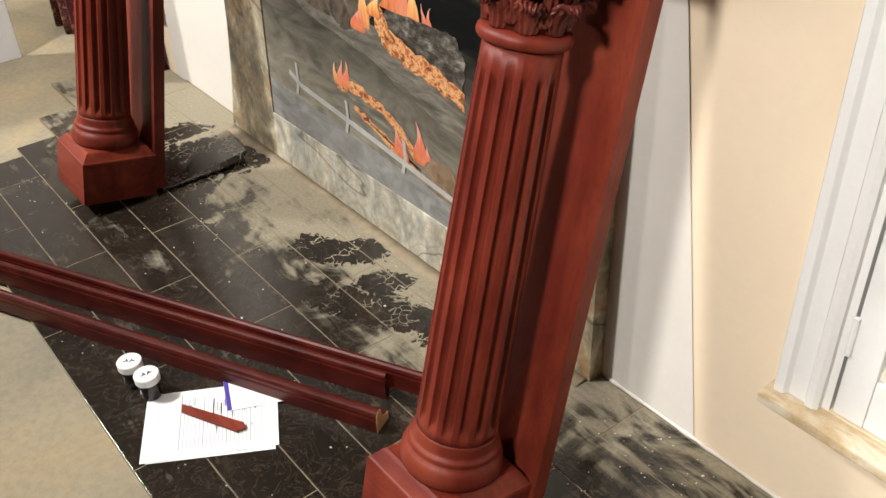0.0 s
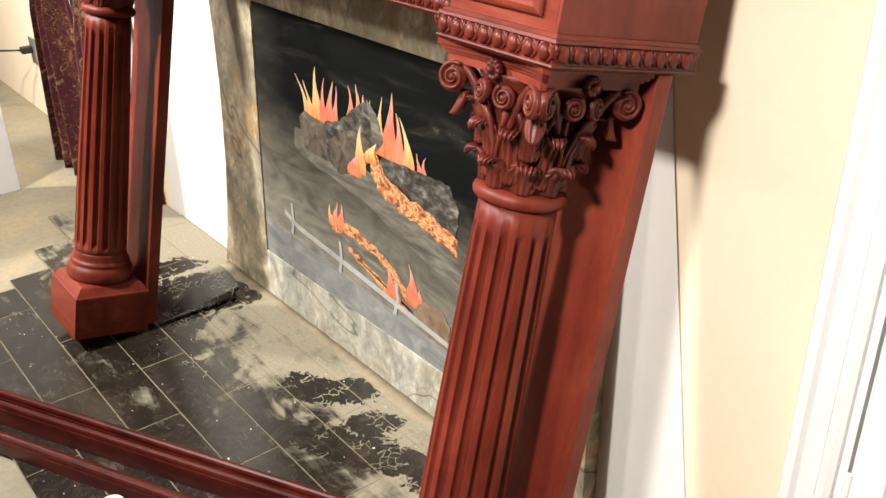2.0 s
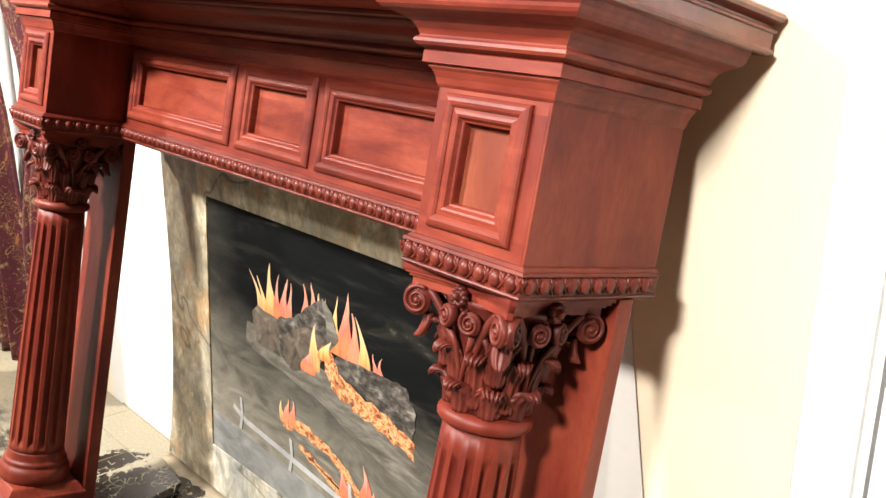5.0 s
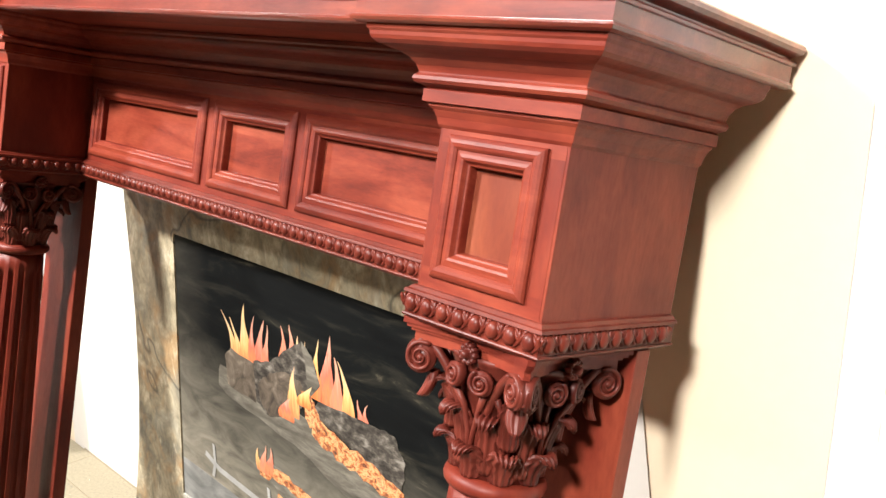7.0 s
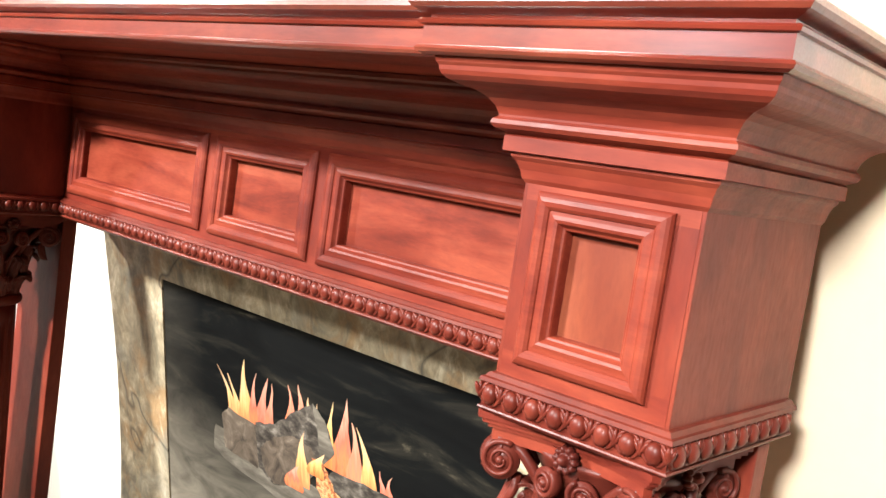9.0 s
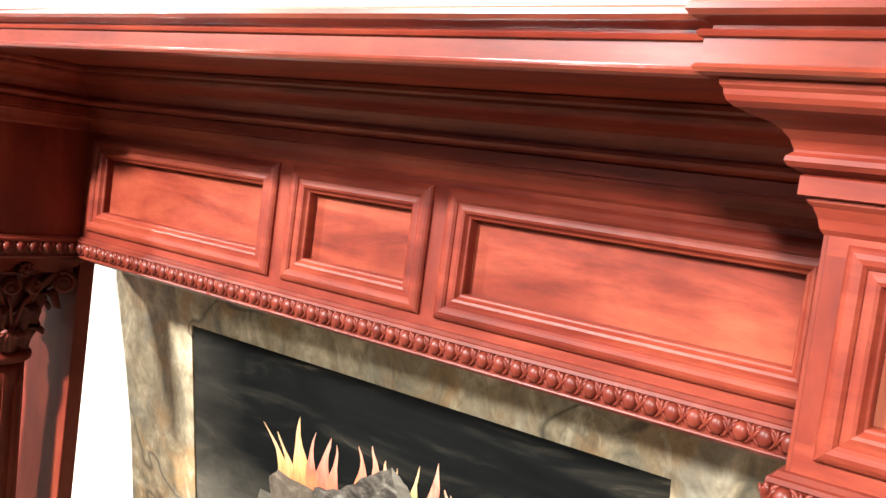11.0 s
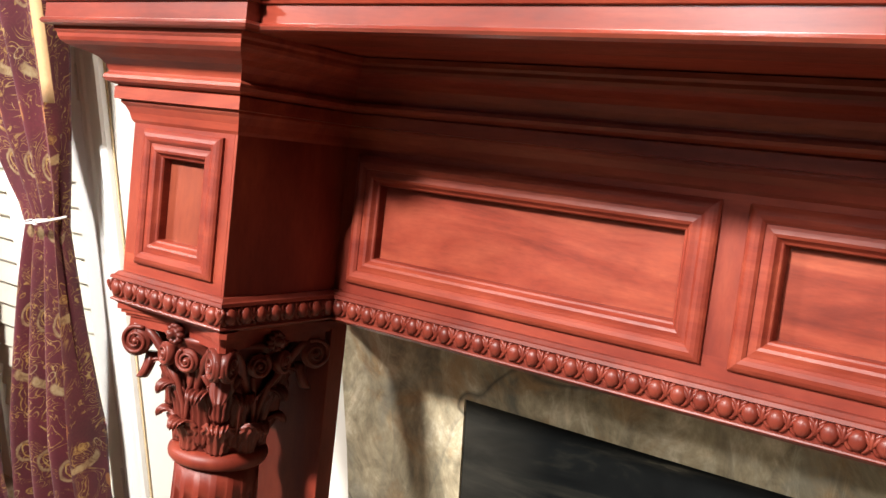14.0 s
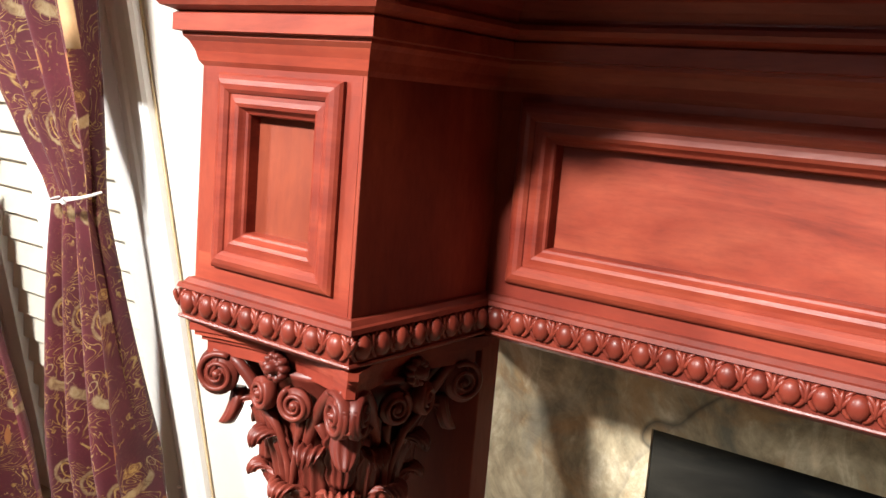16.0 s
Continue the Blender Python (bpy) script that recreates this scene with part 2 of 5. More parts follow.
        lift = math_node("MULTIPLY", near.outputs[0], math_node("SUBTRACT", 1.0, lugs))
        dust = math_node("SUBTRACT", dust, lift)
    film = ramp(nt, dust, ((-0.0, (0.03,) * 3), (0.26, (0.15,) * 3), (0.48, (0.62,) * 3), (0.80, (0.92,) * 3)))
    grit = noise_tex(nt, pos, 120, 4, 0.7)
    dustc = ramp(nt, grit, ((0.3, (0.22, 0.192, 0.132)), (0.7, (0.31, 0.27, 0.19))))
    nt.links.new(mix(nt, film, stone, dustc), b.inputs["Base Color"])
    nt.links.new(ramp(nt, dust, ((0.1, (0.20,) * 3), (0.4, (0.75,) * 3))), b.inputs["Roughness"])
    bump(nt, b, cloud, 0.05, 0.002)
    return m


TILE = tile_material()


def slate_material(name, tones, rust):
    m, nt, b = nodes_of(name)
    v = coords(nt, (1.5, 1, 1), (0, 0.7, 0))
    a = noise_tex(nt, v, 6.5, 9, 0.66, 1.2)
    patch = noise_tex(nt, coords(nt, (1, 1, 1), (0, -0.5, 0)), 7.5, 8, 0.64, 1.0)
    streak = noise_tex(nt, coords(nt, (2.6, 1, 0.8), (0, 0.55, 0)), 8.0, 8, 0.64, 1.4)
    vein = noise_tex(nt, v, 2.0, 3, 0.45, 1.0)
    crack = noise_tex(nt, coords(nt, (1.0, 1, 1.5), (0, 0.75, 0)), 0.95, 4, 0.5, 0.5)
    grain = noise_tex(nt, coords(nt), 70, 5, 0.7)
    c = ramp(nt, a, ((0.33, tones[0]), (0.45, tones[1]), (0.54, tones[2]), (0.66, tones[3])))
    c = mix(nt, ramp(nt, patch, ((0.50, (0,) * 3), (0.62, (0.75,) * 3))), c, rust)
    c = mix(nt, ramp(nt, streak, ((0.57, (0,) * 3), (0.68, (0.7,) * 3))), c, tones[3])
    c = mix(nt, ramp(nt, vein, ((0.475, (0,) * 3), (0.498, (0.28,) * 3), (0.503, (0.35,) * 3), (0.507, (0,) * 3))), c, (0.10, 0.098, 0.085))
    blue = noise_tex(nt, coords(nt, (1.6, 1, 1), (0, 0.9, 0)), 4.4, 5, 0.55, 1.4)
    c = mix(nt, ramp(nt, blue, ((0.55, (0,) * 3), (0.66, (0.6,) * 3))), c, tuple(0.5 * (p + q) * f for p, q, f in zip(tones[1], tones[2], (0.78, 0.88, 1.06))))
    cloudy = noise_tex(nt, coords(nt, (1.3, 1, 1), (0, 0.9, 0)), 17, 8, 0.68, 1.0)
    c = mix(nt, 0.75, c, ramp(nt, cloudy, ((0.34, (0.62, 0.60, 0.56)), (0.5, (1.02, 1.0, 0.97)), (0.66, (1.4, 1.4, 1.38)))), "MULTIPLY")
    c = mix(nt, 0.4, c, ramp(nt, grain, ((0.3, (0.72, 0.7, 0.66)), (0.7, (1.08,) * 3))), "MULTIPLY")
    c = mix(nt, ramp(nt, crack, ((0.4955, (0,) * 3), (0.4995, (0.75,) * 3), (0.5005, (0.75,) * 3), (0.503, (0,) * 3))), c, (0.035, 0.033, 0.028))
    nt.links.new(c, b.inputs["Base Color"])
    b.inputs["Roughness"].default_value = 0.5
    b.inputs["Specular IOR Level"].default_value = 0.3
    bump(nt, b, patch, 0.08, 0.002)
    return m


SLATE = slate_material("mottled_marble_slab", ((0.145, 0.136, 0.108), (0.262, 0.226, 0.155), (0.392, 0.333, 0.228), (0.60, 0.54, 0.41)), (0.35, 0.215, 0.100))
SLATE_PALE = slate_material("pale_marble_slab", ((0.24, 0.24, 0.215), (0.34, 0.325, 0.27), (0.44, 0.415, 0.345), (0.60, 0.575, 0.50)), (0.40, 0.335, 0.235))


def painted(name, stops, scale=12.0, stretch=(1, 1, 1), rot=0.0, dist=1.0, rough=0.55):
    m, nt, b = nodes_of(name)
    v = coords(nt, stretch, (0, rot, 0))
    nt.links.new(ramp(nt, noise_tex(nt, v, scale, 7, 0.65, dist), stops), b.inputs["Base Color"])
    b.inputs["Specular IOR Level"].default_value = 0.15
    b.inputs["Roughness"].default_value = rough
    return m




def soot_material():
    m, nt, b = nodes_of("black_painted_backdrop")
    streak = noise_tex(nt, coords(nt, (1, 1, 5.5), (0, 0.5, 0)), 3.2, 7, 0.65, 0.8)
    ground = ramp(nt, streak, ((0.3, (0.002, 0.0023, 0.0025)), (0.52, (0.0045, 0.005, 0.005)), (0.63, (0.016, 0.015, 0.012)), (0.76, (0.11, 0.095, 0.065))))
    # a grey tan tone that strengthens towards the foot of the board and its left
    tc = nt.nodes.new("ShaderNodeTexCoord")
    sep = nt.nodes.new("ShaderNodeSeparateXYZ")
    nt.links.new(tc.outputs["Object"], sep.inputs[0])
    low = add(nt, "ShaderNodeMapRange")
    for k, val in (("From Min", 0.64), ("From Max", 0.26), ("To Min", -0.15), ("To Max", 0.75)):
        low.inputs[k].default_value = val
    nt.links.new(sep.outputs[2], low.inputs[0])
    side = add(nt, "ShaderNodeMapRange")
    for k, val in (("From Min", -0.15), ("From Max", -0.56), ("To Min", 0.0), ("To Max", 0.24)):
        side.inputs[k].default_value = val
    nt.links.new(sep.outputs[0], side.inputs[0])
    breakup = noise_tex(nt, coords(nt, (1, 1, 2.5), (0, 0.45, 0)), 6, 6, 0.6, 1.4)
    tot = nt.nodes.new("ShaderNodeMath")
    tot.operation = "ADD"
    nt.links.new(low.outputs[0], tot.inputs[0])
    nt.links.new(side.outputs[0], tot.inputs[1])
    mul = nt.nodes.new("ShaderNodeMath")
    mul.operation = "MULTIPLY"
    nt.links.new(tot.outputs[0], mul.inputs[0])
    nt.links.new(ramp(nt, breakup, ((0.3, (0.45,) * 3), (0.7, (1.25,) * 3))), mul.inputs[1])
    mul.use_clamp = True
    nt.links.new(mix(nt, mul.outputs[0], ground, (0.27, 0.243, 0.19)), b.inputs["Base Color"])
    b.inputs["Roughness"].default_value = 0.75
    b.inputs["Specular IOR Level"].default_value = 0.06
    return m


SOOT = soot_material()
LOG = painted("painted_charred_bark", ((0.34, (0.016, 0.014, 0.012)), (0.47, (0.05, 0.043, 0.036)), (0.57, (0.105, 0.092, 0.076)), (0.70, (0.24, 0.22, 0.19))), 34, (1, 1, 1.8), 0.45, 0.25)
LOGSIDE = painted("painted_brown_log", ((0.34, (0.03, 0.024, 0.019)), (0.48, (0.082, 0.064, 0.048)), (0.60, (0.125, 0.100, 0.076)), (0.72, (0.22, 0.18, 0.14))), 20, (1.3, 1, 1.1), 0.5, 0.8)
LOGDARK = painted("painted_dark_log", ((0.3, (0.045, 0.040, 0.032)), (0.5, (0.10, 0.09, 0.072)), (0.62, (0.16, 0.145, 0.118)), (0.75, (0.24, 0.22, 0.18))), 11, (0.9, 1, 4.0), 0.38, 0.4)
EMBER = painted("painted_glowing_embers", ((0.32, (0.05, 0.03, 0.02)), (0.42, (0.24, 0.075, 0.035)), (0.49, (0.46, 0.17, 0.06)), (0.55, (0.56, 0.36, 0.17)), (0.61, (0.44, 0.18, 0.08)), (0.70, (0.12, 0.08, 0.055))), 62, (1, 1, 1.4), 0.45, 0.6)
def flame_material(name, stops, tint):
    """Brushed flame: stops run from its foot to its tip, streaked along its length."""
    m, nt, b = nodes_of(name)
    info = nt.nodes.new("ShaderNodeObjectInfo")
    tc = nt.nodes.new("ShaderNodeTexCoord")
    sep = nt.nodes.new("ShaderNodeSeparateXYZ")
    nt.links.new(tc.outputs["Generated"], sep.inputs[0])
    brush = noise_tex(nt, coords(nt, (5.0, 1, 0.7), (0, 0.12, 0)), 18, 6, 0.6, 0.8)
    along = add(nt, "ShaderNodeMath")
    along.operation = "MULTIPLY_ADD"
    along.inputs[1].default_value = 1.5
    nt.links.new(brush, along.inputs[0])
    nt.links.new(sep.outputs[2], along.inputs[2])
    half = add(nt, "ShaderNodeMath")
    half.operation = "MULTIPLY_ADD"
    half.inputs[1].default_value = 0.8
    half.inputs[2].default_value = -0.45
    nt.links.new(along.outputs[0], half.inputs[0])
    c = ramp(nt, half.outputs[0], stops)
    c = mix(nt, ramp(nt, info.outputs["Random"], ((0.2, (0,) * 3), (1.0, (0.45,) * 3))), c, tint)
    nt.links.new(c, b.inputs["Base Color"])
    b.inputs["Specular IOR Level"].default_value = 0.15
    b.inputs["Roughness"].default_value = 0.6
    return m


FLAME_Y = flame_material("painted_yellow_flame", ((0.05, (0.42, 0.10, 0.03)), (0.28, (0.56, 0.20, 0.06)), (0.52, (0.60, 0.35, 0.12)), (0.74, (0.62, 0.46, 0.24)), (0.95, (0.52, 0.34, 0.20))), (0.58, 0.30, 0.16))
FLAME_R = flame_material("painted_orange_flame", ((0.05, (0.34, 0.09, 0.04)), (0.30, (0.54, 0.17, 0.07)), (0.50, (0.50, 0.12, 0.075)), (0.74, (0.56, 0.24, 0.17)), (0.95, (0.50, 0.28, 0.20))), (0.56, 0.24, 0.14))
IRON = painted("painted_grey_iron", ((0.3, (0.27, 0.265, 0.25)), (0.7, (0.42, 0.41, 0.385))), 14)
LEDGE = painted("painted_grey_ledge", ((0.3, (0.13, 0.13, 0.122)), (0.5, (0.205, 0.203, 0.19)), (0.7, (0.29, 0.285, 0.262))), 9, (1, 1, 2), 0.3)
ROCK = painted("painted_brown_stone", ((0.3, (0.12, 0.075, 0.045)), (0.7, (0.27, 0.19, 0.125))), 25)


def curtain_material():
    m, nt, b = nodes_of("burgundy_damask_cloth")
    tc = nt.nodes.new("ShaderNodeTexCoord")
    uv = tc.outputs["UV"]
    weave = noise_tex(nt, coords(nt), 160, 3, 0.6)
    cloud = noise_tex(nt, coords(nt), 7, 4)
    base = ramp(nt, cloud, ((0.3, (0.088, 0.0080, 0.017)), (0.7, (0.165, 0.0185, 0.034))))
    wob = add(nt, "ShaderNodeTexNoise", Scale=26.0, Detail=3.0)
    nt.links.new(uv, wob.inputs["Vector"])

    def vec(op, a, c, scale=None):
        n = nt.nodes.new("ShaderNodeVectorMath")
        n.operation = op
        for i, val in enumerate((a, c)):
            if val is None:
                continue
            if hasattr(val, "links"):
                nt.links.new(val, n.inputs[i])
            else:
                n.inputs[i].default_value = val
        if scale is not None:
            n.inputs["Scale"].default_value = scale
        return n

    ragged = vec("SCALE", vec("SUBTRACT", wob.outputs["Color"], (0.5, 0.5, 0.5)).outputs[0], None, 0.022).outputs[0]

    def motif(u, v, w, h, turn, stops, rough=1.0):
        """ a woven figure, repeated once in every repeat of the cloth """
        p = vec("ADD", uv, (0.5 - u, 0.5 - v, 0)).outputs[0]
        p = vec("SUBTRACT", vec("FRACTION", p, None).outputs[0], (0.5, 0.5, 0)).outputs[0]
        if rough:
            p = vec("ADD", p, ragged).outputs[0]
        mp = nt.nodes.new("ShaderNodeMapping")
        mp.vector_type = "TEXTURE"
        mp.inputs["Rotation"].default_value = (0, 0, radians(turn))
        mp.inputs["Scale"].default_value = (w * 0.8, h * 0.85, 100)
        nt.links.new(p, mp.inputs[0])
        return ramp(nt, vec("LENGTH", mp.outputs[0], None).outputs["Value"], stops)

    disc = ((0.85, (1,) * 3), (1.0, (0,) * 3))
    ring = ((0.66, (0.0,) * 3), (0.78, (0.9,) * 3), (0.9, (0.9,) * 3), (1.0, (0,) * 3))
    rings = ((0.25, (0.9,) * 3), (0.36, (0.15,) * 3), (0.55, (0.8,) * 3), (0.66, (0.1,) * 3), (0.84, (1,) * 3), (1.0, (0,) * 3))
    shades = noise_tex(nt, coords(nt), 55, 4, 0.65, 0.8)
    gold = ramp(nt, shades, ((0.35, (0.20, 0.085, 0.022)), (0.5, (0.46, 0.27, 0.075)), (0.66, (0.60, 0.42, 0.16))))
    straw = ramp(nt, shades, ((0.35, (0.20, 0.10, 0.05)), (0.5, (0.37, 0.24, 0.12)), (0.66, (0.48, 0.36, 0.20))))
    rust = (0.42, 0.16, 0.05)
    stems = nt.nodes.new("ShaderNodeMapping")
    stems.inputs["Scale"].default_value = (1.0, 1.4, 1.0)
    nt.links.new(uv, stems.inputs[0])
    swirl = noise_tex(nt, stems.outputs[0], 2.9, 1.5, 0.45, 2.2)
    lines = []
    for level in (0.40, 0.485, 0.57):
        lines += [(level - 0.013, (0,) * 3), (level, (1,) * 3), (level + 0.013, (0,) * 3)]
    vine = ramp(nt, swirl, lines)
    spread = ramp(nt, noise_tex(nt, stems.outputs[0], 2.1, 2.0, 0.5, 0.6), ((0.44, (0.05,) * 3), (0.53, (1,) * 3)))
    woven = mix(nt, 1.0, vine, spread, "MULTIPLY")
    c = mix(nt, woven, base, gold)
    flecks = ramp(nt, noise_tex(nt, stems.outputs[0], 9.0, 3.0, 0.6, 1.5), ((0.63, (0,) * 3), (0.67, (0.8,) * 3)))
    c = mix(nt, flecks, c, gold)

    def less(p, q):
        n = nt.nodes.new("ShaderNodeMath")
        n.operation, n.use_clamp = "SUBTRACT", True
        nt.links.new(p, n.inputs[0])
        nt.links.new(q, n.inputs[1])
        return n.outputs[0]

    # crescents under flowers, and small sprigs
    for u, v in ((0.50, 0.20), (0.08, 0.70)):
        c = mix(nt, less(motif(u, v, 0.24, 0.075, 0, disc), motif(u + 0.03, v + 0.04, 0.21, 0.062, 0, disc)), c, straw)
        c = mix(nt, motif(u, v + 0.095, 0.10, 0.036, 0, rings), c, gold)
        c = mix(nt, motif(u - 0.17, v + 0.085, 0.07, 0.03, 30, ring), c, straw)
    for args, colour in (((0.84, 0.48, 0.04, 0.08, -20, disc), rust), ((0.22, 0.95, 0.04, 0.07, 15, disc), rust), ((0.45, 0.62, 0.12, 0.10, 28, ring), straw), ((0.45, 0.62, 0.05, 0.075, 28, ring), gold),
                         ((0.72, 0.36, 0.10, 0.035, 40, ring), gold), ((0.20, 0.40, 0.06, 0.025, 30, disc), gold)):
        c = mix(nt, motif(*args), c, colour)
    c = mix(nt, 0.3, c, ramp(nt, weave, ((0.3, (0.6,) * 3), (0.7, (1.1,) * 3))), "MULTIPLY")
    nt.links.new(c, b.inputs["Base Color"])
    b.inputs["Roughness"].default_value = 0.7
    b.inputs["Sheen Weight"].default_value = 0.15
    bump(nt, b, weave, 0.15, 0.001)
    return m


CURTAIN = curtain_material()


# ---- mesh helpers ----
def part(name, bm, material, parent=None, label="", smooth=False):
    me = bpy.data.meshes.new(name)
    bmesh.ops.recalc_face_normals(bm, faces=bm.faces[:])
    for f in bm.faces:
        f.smooth = smooth
    bm.to_mesh(me)
    bm.free()
    me.materials.append(material)
    ob = new(name, me)
    if parent:
        ob.parent = parent
    if label:
        ob["label"] = label
    return ob


def again(ob, parent, m):
    """The same mesh once more, under a parent, at a pose."""
    o = new(ob.name.split(".")[0], ob.data)
    o.parent = parent
    o.matrix_basis = m
    return o


def thing(name, label, category, m=None, group="", kind=""):
    ob = new(name)
    ob.empty_display_size = 0.05
    if m:
        ob.matrix_world = m
    return tagged(ob, label, category, group, kind)


def box(bm, x0, x1, y0, y1, z0, z1, bev=0.0):
    vs = bmesh.ops.create_cube(bm, size=1.0, matrix=Matrix.LocRotScale(((x0 + x1) / 2, (y0 + y1) / 2, (z0 + z1) / 2), None, (x1 - x0, y1 - y0, z1 - z0)))["verts"]
    if bev:
        es = list({e for v in vs for e in v.link_edges})
        bmesh.ops.bevel(bm, geom=es, offset=bev, segments=2, profile=0.6, affect="EDGES")
    return bm


def boxed(*a, bev=0.0):
    return box(bmesh.new(), *a, bev=bev)


def sweep(path, profile, closed=False, place=None):
    """A moulding: profile (offset to the right of the path, height) along a plane path, mitred."""
    bm = bmesh.new()
    n = len(path)
    rings = []
    for i, (x, y) in enumerate(path):
        p = Vector((x, y))
        before = p - Vector(path[i - 1]) if (closed or i) else None
        after = Vector(path[(i + 1) % n]) - p if (closed or i < n - 1) else None
        d0 = (before or after).normalized()
        d1 = (after or before).normalized()
        n0, n1 = Vector((d0.y, -d0.x)), Vector((d1.y, -d1.x))
        out = (n0 + n1) / (1 + n0.dot(n1))
        ring = []
        for o, h in profile:
            q = Vector((p.x + out.x * o, p.y + out.y * o, h))
            ring.append(bm.verts.new(place(q) if place else q))
        rings.append(ring)
    pairs = list(zip(rings, rings[1:])) + ([(rings[-1], rings[0])] if closed else [])
    for a, b in pairs:
        for k in range(len(profile) - 1):
            bm.faces.new((a[k], b[k], b[k + 1], a[k + 1]))
    if not closed:
        bm.faces.new(rings[0])
        bm.faces.new(rings[-1])
    return bm


def lathe(profile, seg=40, centre=(0, 0)):
    bm = bmesh.new()
    rings = []
    for r, z in profile:
        rings.append([bm.verts.new((centre[0] + r * math.cos(2 * math.pi * i / seg), centre[1] + r * math.sin(2 * math.pi * i / seg), z)) for i in range(seg)])
    for a, b in zip(rings, rings[1:]):
        for i in range(seg):
            j = (i + 1) % seg
            bm.faces.new((a[i], a[j], b[j], b[i]))
    bm.faces.new(rings[0][::-1])
    bm.faces.new(rings[-1])
    return bm


def ellipsoid(bm, centre, radii, u=10, v=7, m=None):
    mat = Matrix.LocRotScale(centre, None, radii)
    if m:
        mat = m @ mat
    bmesh.ops.create_uvsphere(bm, u_segments=u, v_segments=v, radius=1.0, matrix=mat)
    return bm


def tube(bm, points, radii, seg=7):
    rings = []
    for i, p in enumerate(points):
        a = Vector(points[max(0, i - 1)])
        b = Vector(points[min(len(points) - 1, i + 1)])
        d = (b - a).normalized()
        s = d.cross(Vector((0.13, 0.21, 0.97)))
        if s.length < 1e-3:
            s = d.cross(Vector((1, 0, 0)))
        s.normalize()
        t = d.cross(s)
        r = radii[i] if hasattr(radii, "__len__") else radii
        rings.append([bm.verts.new(Vector(p) + r * (math.cos(2 * math.pi * k / seg) * s + math.sin(2 * math.pi * k / seg) * t)) for k in range(seg)])
    for a, b in zip(rings, rings[1:]):
        for k in range(seg):
            bm.faces.new((a[k], a[(k + 1) % seg], b[(k + 1) % seg], b[k]))
    bm.faces.new(rings[0][::-1])
    bm.faces.new(rings[-1])
    return bm


def slab(points, depth, axis=(0, 1, 0)):
    """A flat outline given thickness along axis."""
    bm = bmesh.new()
    f = bm.faces.new([bm.verts.new(p) for p in points])
    g = bmesh.ops.extrude_face_region(bm, geom=[f])
    bmesh.ops.translate(bm, vec=Vector(axis) * depth, verts=[v for v in g["geom"] if isinstance(v, bmesh.types.BMVert)])
    return bm


# ---- the room ----
ROOM_X0, ROOM_X1, ROOM_Y0, ROOM_H = -6.0, 5.0, -7.5, 2.97
WIN_L = (-2.03, -1.455, 0.245, 2.25)
WIN_R = (1.098, 1.673, 0.245, 2.25)


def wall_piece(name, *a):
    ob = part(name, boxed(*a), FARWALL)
    return tagged(ob, "unseen wall kept dark tan to cut bounced light", "wall", kind="structure")


floor = part("floor", boxed(ROOM_X0 - 0.2, ROOM_X1 + 0.2, ROOM_Y0 - 0.2, 0.3, -0.2, -0.012), CONCRETE)
tagged(floor, "bare tan concrete floor covered with plaster dust", "floor", kind="structure")
back = bmesh.new()
xs = (ROOM_X0, WIN_L[0], WIN_L[1], WIN_R[0], WIN_R[1], ROOM_X1)
for a, b in ((0, 1), (2, 3), (4, 5)):
    box(back, xs[a], xs[b], 0, 0.16, -0.012, ROOM_H)
for w in (WIN_L, WIN_R):
    box(back, w[0], w[1], 0, 0.16, -0.012, w[2])
    box(back, w[0], w[1], 0, 0.16, w[3], ROOM_H)
tagged(part("wall_north", back, BEIGE), "beige painted plaster wall behind the mantel", "wall", kind="structure")
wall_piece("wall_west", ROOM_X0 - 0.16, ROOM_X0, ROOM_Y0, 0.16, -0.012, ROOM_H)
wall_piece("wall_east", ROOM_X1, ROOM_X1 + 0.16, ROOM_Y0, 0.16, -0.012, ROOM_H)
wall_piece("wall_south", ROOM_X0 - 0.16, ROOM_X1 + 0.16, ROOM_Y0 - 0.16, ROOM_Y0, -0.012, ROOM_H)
tagged(part("ceiling", boxed(ROOM_X0 - 0.16, ROOM_X1 + 0.16, ROOM_Y0 - 0.16, 0.16, ROOM_H, ROOM_H + 0.1), CEIL), "unseen ceiling kept grey to weaken the fill light", "ceiling", kind="structure")
# the primed patch that the mantel is to cover, with a slanting edge
patch = slab([(-1.375, -0.001, -0.01), (0.885, -0.001, -0.01), (0.74, -0.001, 0.86), (0.66, -0.001, 1.40), (-1.375, -0.001, 1.75)], -0.0012)
tagged(part("trim", patch, PRIMER), "white primed patch of wall with a slanting edge", "wall patch", kind="structure")


